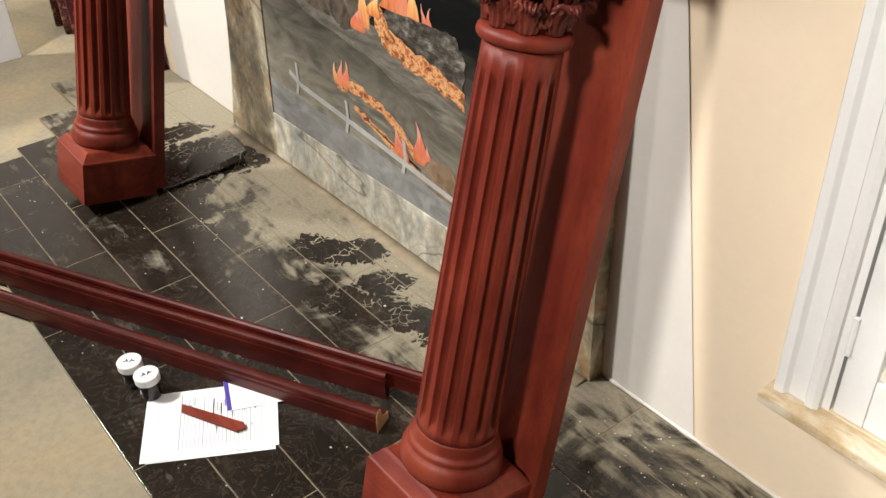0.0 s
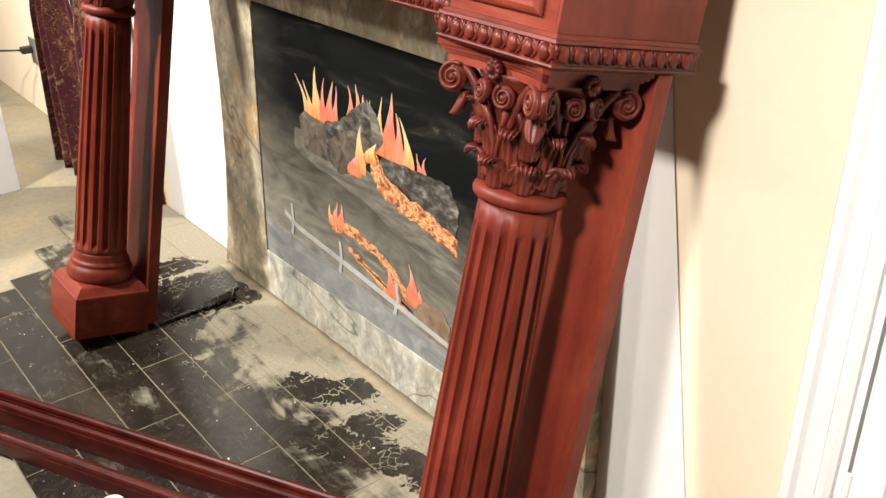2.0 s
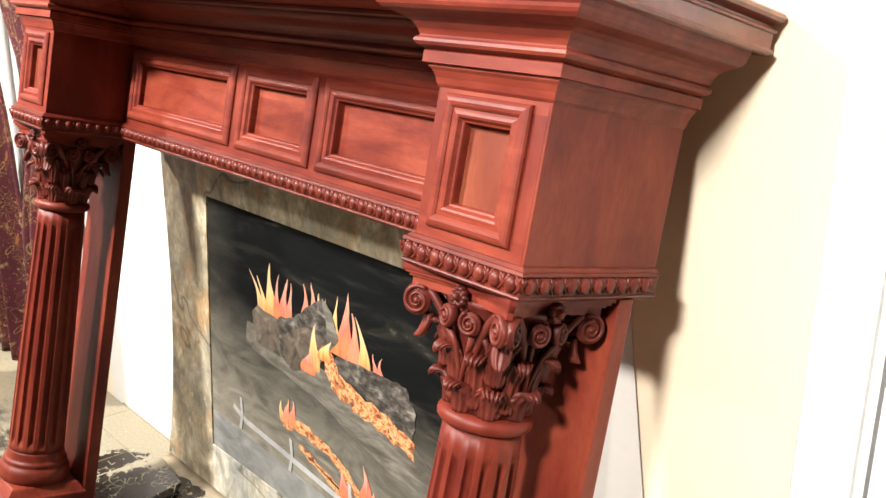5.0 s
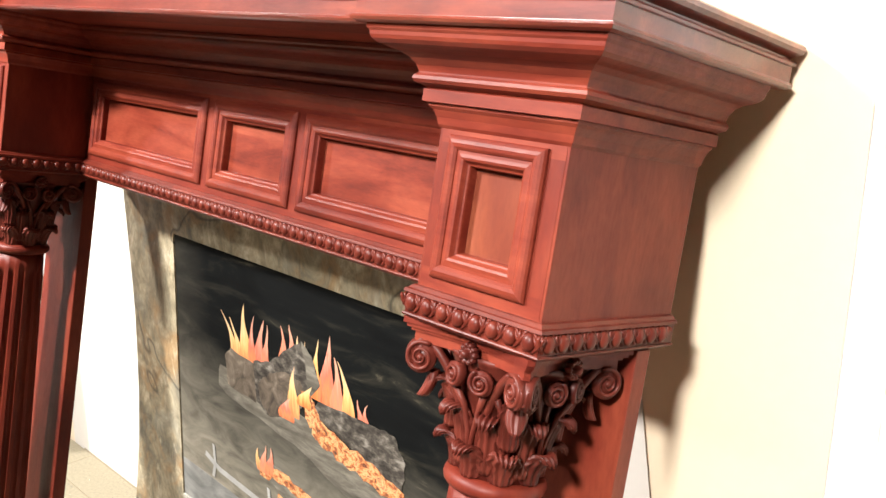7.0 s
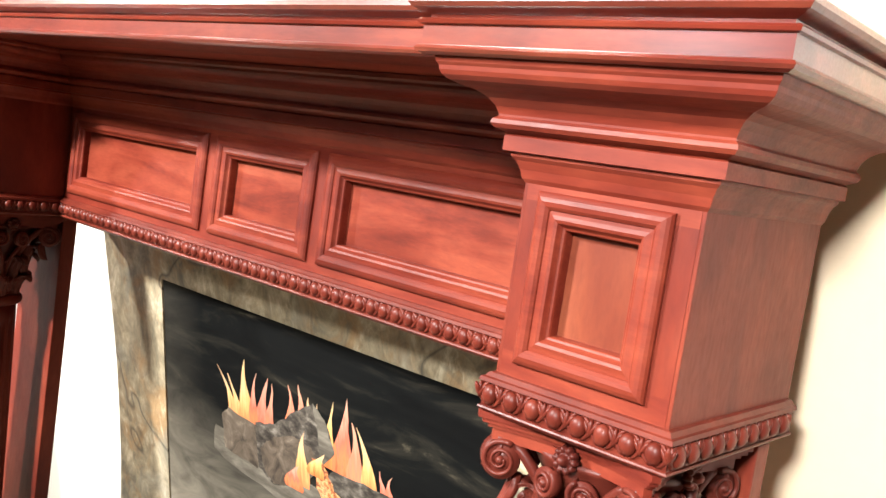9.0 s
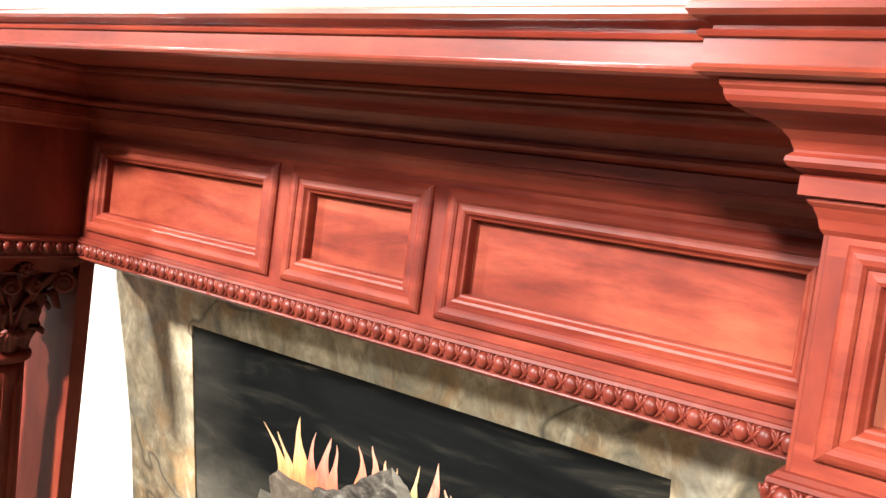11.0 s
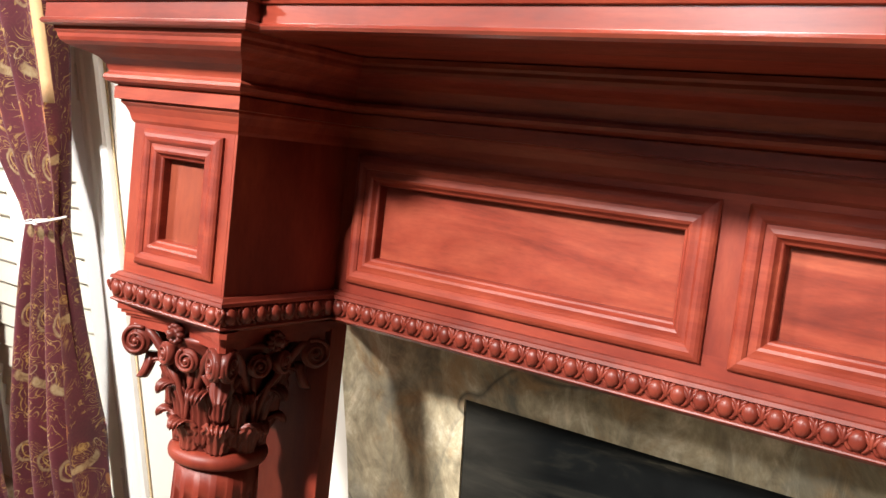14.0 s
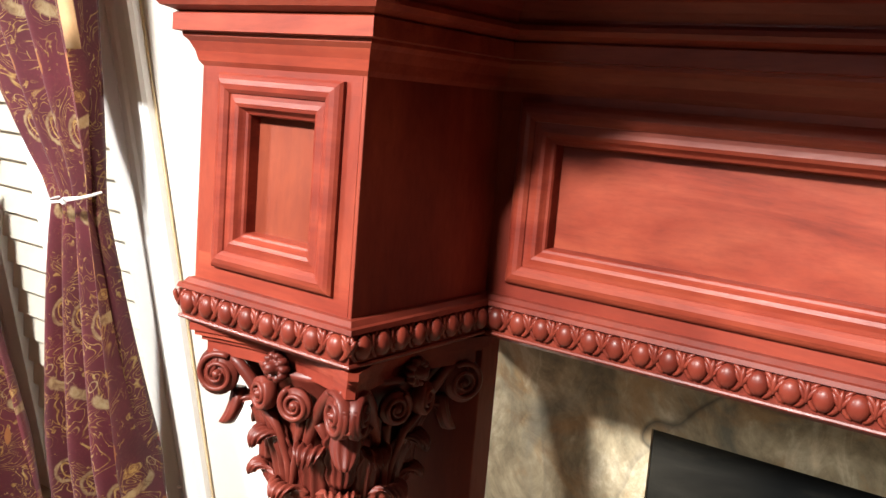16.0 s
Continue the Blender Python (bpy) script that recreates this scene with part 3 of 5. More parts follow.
# ---- windows with louvred shutters ----
def window(name, x0, x1, z0, z1, label):
    w = thing(name, label, "window", kind="structure")
    out = ((0.0, 0.0), (0.0, -0.012), (0.008, -0.018), (0.020, -0.018), (0.024, -0.013), (0.052, -0.013), (0.058, -0.022), (0.072, -0.024), (0.076, -0.018), (0.076, 0.0))
    casing = sweep([(x0, z0), (x0, z1), (x1, z1), (x1, z0)], [(-o, h) for o, h in out], place=lambda q: Vector((q.x, q.z, q.y)))
    part("window_casing", casing, TRIM, w, "white moulded casing")
    lining = bmesh.new()
    for a in ((x0, x0 + 0.012, 0.0, 0.15, z0, z1), (x1 - 0.012, x1, 0.0, 0.15, z0, z1), (x0, x1, 0.0, 0.15, z1 - 0.012, z1)):
        box(lining, *a)
    part("window_frame", lining, TRIM, w)
    part("window_sill", boxed(x0 - 0.088, x1 + 0.088, -0.045, 0.12, z0 - 0.024, z0 - 0.002, bev=0.004), CHIPPED, w, "worn sill with chipped white paint")
    part("apron", boxed(x0 - 0.07, x1 + 0.07, -0.016, -0.001, z0 - 0.034, z0 - 0.024, bev=0.003), TRIM, w)
    part("backing", boxed(x0, x1, 0.075, 0.09, z0, z1), LOUVER, w, "closed cream blind behind the shutters")
    n = 2
    step = (x1 - x0 - 0.03) / n
    louver = None
    for i in range(n):
        a, b = x0 + 0.015 + i * step + 0.003, x0 + 0.015 + (i + 1) * step - 0.003
        leaf = bmesh.new()
        for c in ((a, a + 0.05), (b - 0.05, b)):
            box(leaf, c[0], c[1], -0.003, 0.062, z0 + 0.006, z1 - 0.016, bev=0.003)
        for c in ((z0 + 0.006, z0 + 0.10), ((z0 + z1) / 2 - 0.04, (z0 + z1) / 2 + 0.04), (z1 - 0.11, z1 - 0.016)):
            box(leaf, a + 0.05, b - 0.05, -0.001, 0.026, c[0], c[1], bev=0.003)
        sh = part("shutter", leaf, TRIM, w, "white painted shutter")
        z = z0 + 0.135
        while z < z1 - 0.14:
            if abs(z - (z0 + z1) / 2) > 0.075:
                if louver is None:
                    bm = boxed(-(b - a - 0.098) / 2, (b - a - 0.098) / 2, -0.036, 0.036, -0.004, 0.004, bev=0.003)
                    louver = part("louver", bm, LOUVER, sh)
                    louver.matrix_basis = pose((a + b) / 2, 0.018, z, 77)
                else:
                    again(louver, sh, pose((a + b) / 2, 0.018, z, 77))
            z += 0.055
        for zz in (z0 + 0.16, z0 + 1.02, z1 - 0.2):
            hinge = bmesh.new()
            tube(hinge, [(a if i < 1 else b, -0.006, zz - 0.035), (a if i < 1 else b, -0.006, zz + 0.035)], 0.005, 8)
            part("hinge", hinge, TRIM, sh)
    return w


tagged(part("trim", boxed(-1.3792, -1.3752, -0.0068, -0.0045, 0.22, 2.32), SILLWOOD), "bare tan seam beside the window casing", "seam", kind="structure")
window("window_1", *WIN_L, "white casing round louvred shutters behind the curtains")
window("window_2", *WIN_R, "white casing and louvred shutters over a worn sill")

# ---- the painted fireplace ----
FX, FZ, FY = (-0.545, 0.424), (0.146, 0.866), -0.040
FOOT = -0.598                                 # the opening's left edge slants out to here at its foot
surround = thing("fireplace_surround", "grey green marble surround round the painted fire", "fireplace", pose(0, 0, 0))


def frame_piece(points, material=SLATE, label=""):
    return part("marble_slab", slab(points, 0.038), material, surround, label)


def left_side(z):
    return FOOT + (FX[0] - FOOT) * (z - FZ[0]) / (FZ[1] - FZ[0])


left_edge = [(-0.885, 0.0), (-0.857, 0.10), (-0.832, 0.20), (-0.803, 0.355), (-0.788, 0.50), (-0.780, 0.60), (-0.778, 0.72), (-0.781, 0.85), (-0.783, 0.95), (-0.786, 1.08)]
frame_piece([(left_side(1.08), FY, 1.08), (left_side(0.0), FY, 0.0)] + [(x, FY, z) for x, z in left_edge])
frame_piece([(FX[1], FY, 0.0), (FX[1], FY, 1.08), (0.640, FY, 1.08), (0.647, FY, 0.0)])
frame_piece([(FX[0], FY, FZ[1]), (left_side(1.08), FY, 1.08), (FX[1], FY, 1.08), (FX[1], FY, FZ[1])])
frame_piece([(left_side(0.0), FY, 0.0), (FOOT, FY, FZ[0]), (FX[1], FY, FZ[0]), (FX[1], FY, 0.0)], SLATE_PALE, "paler marble slab below the fire")
painting = thing("fire_painting", "painted board of burning logs on a black ground", "painting")
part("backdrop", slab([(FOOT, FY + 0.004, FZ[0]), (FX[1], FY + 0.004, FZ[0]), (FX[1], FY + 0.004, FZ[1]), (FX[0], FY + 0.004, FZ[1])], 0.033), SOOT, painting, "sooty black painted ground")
layer = [0]


def stroke(name, pts, material, label=""):
    layer[0] += 1
    y = FY + 0.0034 - 0.00004 * layer[0]
    # the design fills the board between its foot and its right edge
    pts = [(max(left_side(z), min(FX[1] - 0.001, x * 1.0251 - 0.0364)), max(FZ[0] + 0.001, z * 1.0251 - 0.0351)) for x, z in pts]
    bm = bmesh.new()
    bm.faces.new([bm.verts.new((x, y, z)) for x, z in pts])
    f = bm.faces[:]
    g = bmesh.ops.extrude_face_region(bm, geom=f)
    bmesh.ops.translate(bm, vec=(0, 0.0006, 0), verts=[v for v in g["geom"] if isinstance(v, bmesh.types.BMVert)])
    return part(name, bm, material, painting, label)


def wobbly(pts, n=5, amp=0.006, seed=1):
    rnd = random.Random(seed)
    out = []
    for i, (x, z) in enumerate(pts):
        x2, z2 = pts[(i + 1) % len(pts)]
        for k in range(n):
            t = k / n
            out.append((x + (x2 - x) * t + rnd.uniform(-amp, amp) * (k > 0), z + (z2 - z) * t + rnd.uniform(-amp, amp) * (k > 0)))
    return out


stroke("ledge", wobbly([(-0.56, 0.158), (0.439, 0.158), (0.439, 0.235), (-0.1, 0.262), (-0.56, 0.285)], 5, 0.003, 5), LEDGE, "grey painted ledge")


def flame(x, z, h, w, lean, material, seed):
    rnd = random.Random(seed)
    w, h = w * 1.25, h * 0.9
    left, right = [], []
    for i in range(9):
        t = i / 8
        wid = w * (1 - t) ** 0.8 * (0.75 + 0.6 * math.sin(math.pi * min(1, t * 1.25 + 0.15))) + 0.0006
        cx = x + lean * t ** 1.6 + 0.012 * math.sin(3.6 * t + seed) * t
        left.append((cx - wid / 2 + rnd.uniform(-0.001, 0.001), z + h * t))
        right.append((cx + wid / 2 + rnd.uniform(-0.001, 0.001), z + h * t))
    stroke("flame", left + right[::-1], material)


for k, (x, z, h, w, l, c) in enumerate((
        (-0.262, 0.62, 0.13, 0.022, -0.045, 0), (-0.245, 0.62, 0.12, 0.024, -0.02, 0), (-0.222, 0.63, 0.16, 0.034, 0.012, 0), (-0.192, 0.62, 0.15, 0.024, 0.008, 1),
        (-0.168, 0.62, 0.15, 0.034, 0.012, 1), (-0.148, 0.63, 0.13, 0.022, 0.008, 1), (-0.083, 0.66, 0.11, 0.022, 0.003, 1), (-0.05, 0.67, 0.11, 0.024, 0.008, 1), (-0.022, 0.68, 0.08, 0.02, 0.008, 0),
        (0.012, 0.63, 0.13, 0.024, -0.012, 0), (0.035, 0.63, 0.15, 0.022, 0.0, 0), (0.066, 0.62, 0.18, 0.040, 0.004, 1), (0.096, 0.615, 0.14, 0.030, -0.004, 1), (0.132, 0.61, 0.14, 0.028, -0.018, 0), (0.168, 0.61, 0.07, 0.016, 0.004, 1), (0.185, 0.605, 0.075, 0.018, 0.008, 1))):
    flame(x, z, h, w, l, (FLAME_Y, FLAME_R)[c], k)
stroke("log", wobbly([(-0.34, 0.545), (-0.30, 0.53), (-0.05, 0.50), (0.16, 0.44), (0.37, 0.39), (0.38, 0.47), (0.26, 0.53), (0.05, 0.57), (-0.18, 0.60), (-0.33, 0.60)], 4, 0.004, 11), LOGDARK, "long dark painted log")
stroke("log", wobbly([(-0.30, 0.56), (-0.19, 0.55), (-0.17, 0.64), (-0.28, 0.655), (-0.305, 0.63)], 4, 0.004, 12), LOGSIDE)
stroke("log", wobbly([(-0.185, 0.555), (-0.14, 0.535), (-0.06, 0.56), (0.005, 0.62), (0.045, 0.665), (0.02, 0.72), (-0.012, 0.745), (-0.06, 0.715), (-0.13, 0.665), (-0.19, 0.65)], 4, 0.003, 13), LOG, "split painted log")
stroke("log_face", wobbly([(-0.178, 0.60), (-0.165, 0.555), (-0.14, 0.537), (-0.06, 0.56), (0.0, 0.615), (-0.02, 0.655), (-0.07, 0.66), (-0.13, 0.64)], 4, 0.003, 31), LOGSIDE, "brown split face of the log")
stroke("log_end", wobbly([(0.005, 0.62), (0.045, 0.668), (0.02, 0.722), (-0.012, 0.745), (0.0, 0.68)], 4, 0.003, 14), LOGDARK)
stroke("log", wobbly([(0.0, 0.60), (0.04, 0.63), (0.12, 0.635), (0.21, 0.635), (0.265, 0.635), (0.295, 0.59), (0.285, 0.53), (0.20, 0.545), (0.09, 0.58)], 4, 0.004, 15), LOG, "right painted log with pale bark")
stroke("ember_bed", wobbly([(-0.02, 0.635), (0.01, 0.635), (0.04, 0.59), (0.12, 0.565), (0.20, 0.555), (0.29, 0.525), (0.29, 0.485), (0.21, 0.505), (0.11, 0.52), (0.03, 0.54), (0.0, 0.57)], 5, 0.006, 16), EMBER, "glowing orange painted embers")
for k, (x, z, h, w, l, c) in enumerate(((-0.05, 0.565, 0.13, 0.03, 0.016, 0), (-0.075, 0.55, 0.06, 0.04, 0.01, 1), (-0.01, 0.60, 0.06, 0.035, 0.015, 0))):
    flame(x, z, h, w, l, (FLAME_Y, FLAME_R)[c], 40 + k)
stroke("log", wobbly([(-0.20, 0.385), (-0.10, 0.36), (0.02, 0.335), (0.10, 0.30), (0.12, 0.33), (0.04, 0.385), (-0.10, 0.42), (-0.19, 0.42)], 4, 0.004, 17), LOGDARK)
stroke("ember_bed", wobbly([(-0.19, 0.40), (-0.12, 0.415), (-0.02, 0.40), (0.06, 0.37), (0.11, 0.335), (0.11, 0.30), (0.05, 0.345), (-0.02, 0.375), (-0.10, 0.385), (-0.19, 0.375)], 5, 0.006, 18), EMBER)
stroke("ember_bed", wobbly([(-0.12, 0.355), (0.0, 0.325), (0.09, 0.29), (0.13, 0.285), (0.12, 0.27), (0.06, 0.275), (-0.02, 0.31), (-0.12, 0.34)], 5, 0.005, 19), EMBER)
for k, (x, z, h, w, l, c) in enumerate(((-0.185, 0.385, 0.06, 0.018, -0.016, 0), (-0.17, 0.385, 0.08, 0.022, 0.0, 1), (-0.15, 0.39, 0.075, 0.022, 0.004, 1), (0.13, 0.30, 0.115, 0.036, 0.0, 1), (0.155, 0.30, 0.06, 0.03, 0.016, 1), (0.06, 0.285, 0.08, 0.04, -0.006, 1))):
    flame(x, z, h, w, l, (FLAME_Y, FLAME_R)[c], 60 + k)
stroke("stone", wobbly([(0.145, 0.265), (0.19, 0.245), (0.25, 0.25), (0.265, 0.31), (0.24, 0.335), (0.18, 0.335), (0.15, 0.31)], 4, 0.004, 20), ROCK)
stroke("grate_bar", [(-0.425, 0.333), (-0.36, 0.31), (-0.1, 0.287), (0.15, 0.262), (0.42, 0.235), (0.42, 0.249), (0.15, 0.277), (-0.1, 0.302), (-0.36, 0.325), (-0.42, 0.347)], IRON, "grey painted grate bar")
for x, z in ((-0.385, 0.30), (-0.16, 0.275), (0.07, 0.262)):
    stroke("grate_post", [(x - 0.014, z - 0.012), (x - 0.002, z - 0.014), (x + 0.010, z + 0.03), (x + 0.008, z + 0.075), (x - 0.003, z + 0.078), (x - 0.001, z + 0.03)], IRON)

# ---- the mantel, leaning back against the wall ----
LEAN_BACK = -12.14
mantel = thing("fireplace_mantel", "carved red cherry mantel leaning against the wall", "mantel", pose(0, -0.354, -0.0086, LEAN_BACK))
BX0, BX1, BF = 0.652, 0.841, -0.247          # a block's sides and front
FRIEZE = -0.059
ALONG = [(-BX1, 0.02), (-BX1, BF), (-BX0, BF), (-BX0, FRIEZE), (BX0, FRIEZE), (BX0, BF), (BX1, BF), (BX1, 0.02)]
SX = 0.646                                    # where the shelf steps forward
SHELF = [(-BX1, 0.05), (-BX1, BF), (-SX, BF), (-SX, -0.228), (SX, -0.228), (SX, BF), (BX1, BF), (BX1, 0.05)]

shelf_profile = ((0.0, 1.364), (0.078, 1.364), (0.083, 1.366), (0.085, 1.369), (0.083, 1.372), (0.080, 1.373), (0.080, 1.391), (0.084, 1.392), (0.085, 1.395), (0.083, 1.397),
                 (0.076, 1.398), (0.076, 1.401), (0.082, 1.403), (0.090, 1.406), (0.093, 1.410), (0.092, 1.415), (0.088, 1.418), (0.0, 1.418))
part("shelf_moulding", sweep(SHELF, shelf_profile), SHELFWOOD, mantel, "moulded front edge of the shelf")
top = bmesh.new()
box(top, -BX1, BX1, -0.228, 0.05, 1.366, 1.416)
for s in (-1, 1):
    box(top, min(s * BX0, s * BX1), max(s * BX0, s * BX1), BF, -0.228, 1.366, 1.416)
part("shelf", top, WOOD_X, mantel)
crown = ((0.0, 1.258), (0.003, 1.262), (0.005, 1.270), (0.009, 1.278), (0.013, 1.282), (0.013, 1.285), (0.019, 1.286), (0.019, 1.300), (0.016, 1.302), (0.021, 1.304), (0.027, 1.306), (0.030, 1.310), (0.029, 1.314),
         (0.025, 1.317), (0.025, 1.319), (0.028, 1.326), (0.034, 1.333), (0.043, 1.338), (0.054, 1.341), (0.062, 1.344), (0.067, 1.348), (0.069, 1.352), (0.0695, 1.356), (0.072, 1.359), (0.073, 1.3645), (0.0, 1.3645))
part("crown_moulding", sweep(ALONG, crown), WOOD_X, mantel, "stepped crown moulding under the shelf")
bead_rail = ((0.0, 1.072), (0.004, 1.071), (0.007, 1.067), (0.010, 1.066), (0.011, 1.062), (0.008, 1.061), (0.007, 1.055), (0.007, 1.046), (0.007, 1.0375), (0.0090, 1.037), (0.0098, 1.0355), (0.0088, 1.034), (0.006, 1.033), (0.002, 1.030), (0.0, 1.030))
rail = part("bead_moulding", sweep(ALONG, bead_rail), BEADWOOD, mantel, "egg and dart moulding")

# frieze boards and its recessed panels
PZ = (1.085, 1.251)
PANELS = ((-0.630, -0.156), (-0.128, 0.130), (0.155, 0.630))
edge = 0.010
for z0, z1 in ((1.030, PZ[0] + edge), (PZ[1] - edge, 1.366)):
    part("frieze_rail", boxed(-BX0, BX0, FRIEZE, 0.012, z0, z1), WOOD_X, mantel)
cuts = [-BX0] + [c for a, b in PANELS for c in (a + edge, b - edge)] + [BX0]
for a, b in zip(cuts[::2], cuts[1::2]):
    part("frieze_stile", boxed(a, b, FRIEZE, 0.012, PZ[0] + edge, PZ[1] - edge), WOOD_Z, mantel)
frame_profile = ((0.0, -0.002), (0.0, 0.0035), (0.002, 0.006), (0.005, 0.008), (0.009, 0.0092), (0.013, 0.0085), (0.016, 0.006), (0.0165, 0.0045), (0.020, 0.0048), (0.024, 0.0058), (0.027, 0.0045), (0.029, 0.001), (0.0305, -0.001), (0.0325, -0.002), (0.0335, -0.004), (0.0345, -0.018))


def panel_frame(x0, x1, z0, z1, face, wide=1.0, name="panel_frame"):
    sw = sweep([(x0, z0), (x0, z1), (x1, z1), (x1, z0)], [(o * wide, h) for o, h in frame_profile], True, place=lambda q: Vector((q.x, face - q.z, q.y)))
    return part(name, sw, WOOD_X, mantel, "mitred panel moulding")


for a, b in PANELS:
    panel_frame(a, b, *PZ, FRIEZE, 1.08)
    part("recessed_panel", boxed(a + 0.01, b - 0.01, FRIEZE + 0.015, FRIEZE + 0.030, PZ[0] + 0.01, PZ[1] - 0.01), PANELWOOD, mantel, "figured cherry panel")

# corner blocks
BZ = (1.086, 1.253)
for s in (-1, 1):
    x0, x1 = sorted((s * BX0, s * BX1))
    px0, px1 = sorted((s * 0.672, s * 0.815))
    core = boxed(x0 + 0.003, x1 - 0.003, BF + 0.03, 0.02, 1.030, 1.366)
    for sx in (x0, x1 - 0.004):
        box(core, sx, sx + 0.004, BF, 0.02, 1.030, 1.366, 0.001)
    part("block", core, WOOD_Z, mantel, "square block over the column")
    for c in ((x0 + 0.004, x1 - 0.004, BF, BF + 0.032, 1.030, BZ[0] + edge), (x0 + 0.004, x1 - 0.004, BF, BF + 0.032, BZ[1] - edge, 1.366)):
        part("block_rail", boxed(*c), WOOD_X, mantel)
    for c in ((x0 + 0.004, px0 + edge), (px1 - edge, x1 - 0.004)):
        part("block_stile", boxed(c[0], c[1], BF, BF + 0.032, BZ[0] + edge, BZ[1] - edge), WOOD_Z, mantel)
    panel_frame(px0, px1, *BZ, BF)
    part("recessed_panel", boxed(px0 + 0.01, px1 - 0.01, BF + 0.014, BF + 0.031, BZ[0] + 0.01, BZ[1] - 0.01), BLOCKPANEL, mantel)

# eggs and darts along the bead moulding
egg_bm = bmesh.new()
ellipsoid(egg_bm, (0, -0.0098, 1.0505), (0.0086, 0.0066, 0.0100), 14, 9)
egg = part("egg", egg_bm, BEADWOOD, rail, smooth=True)
collar_bm = bmesh.new()
pts = [(0.0108 * math.sin(a), -0.0085, 1.0505 - 0.0112 * math.cos(a)) for a in [math.pi * (0.12 + 0.76 * k / 8) for k in range(9)]]
tube(collar_bm, pts, [0.0013, 0.0022, 0.0024, 0.0024, 0.0024, 0.0024, 0.0024, 0.0022, 0.0012], 5)
tube(collar_bm, [(-x, y, z) for x, y, z in pts], [0.0013, 0.0022, 0.0024, 0.0024, 0.0024, 0.0024, 0.0024, 0.0022, 0.0012], 5)
collar = part("egg_collar", collar_bm, BEADWOOD, rail, smooth=True)
dart_bm = bmesh.new()
for a, l, w in ((0, 0.0085, 0.0026), (0.5, 0.0075, 0.0022), (-0.5, 0.0075, 0.0022)):
    ellipsoid(dart_bm, (0, 0, 0), (w, 0.0034, l), 7, 5, Matrix.Translation((0.0035 * a * 2, -0.0095, 1.0525)) @ Matrix.Rotation(a, 4, "Y"))
dart = part("dart", dart_bm, BEADWOOD, rail, smooth=True)
first = True
for i in range(len(ALONG) - 1):
    a, b = Vector(ALONG[i]), Vector(ALONG[i + 1])
    d = (b - a).normalized()
    outward = Vector((d.y, -d.x))
    # inner corners shorten the run, outer corners lengthen it
    s0 = 0.008 if i in (3, 4) else (-0.008 if i else 0.02)
    s1 = 0.008 if i in (2, 3) else (-0.008 if i < 6 else 0.02)
    run = (b - a).length - s0 - s1
    n = max(2, round(run / 0.0243))
    ang = math.degrees(math.atan2(d.y, d.x))
    for k in range(n + 1):
        p = a + d * (s0 + run * k / n)
        m = pose(p.x, p.y, 0, 0, 0, ang)
        if k < n:
            q = a + d * (s0 + run * (k + 0.5) / n)
            mq = pose(q.x, q.y, 0, 0, 0, ang)
            if first:
                egg.matrix_basis, collar.matrix_basis = mq, mq
            else:
                again(egg, rail, mq)
                again(collar, rail, mq)
        if first:
            dart.matrix_basis = m
        else:
            again(dart, rail, m)
        first = False

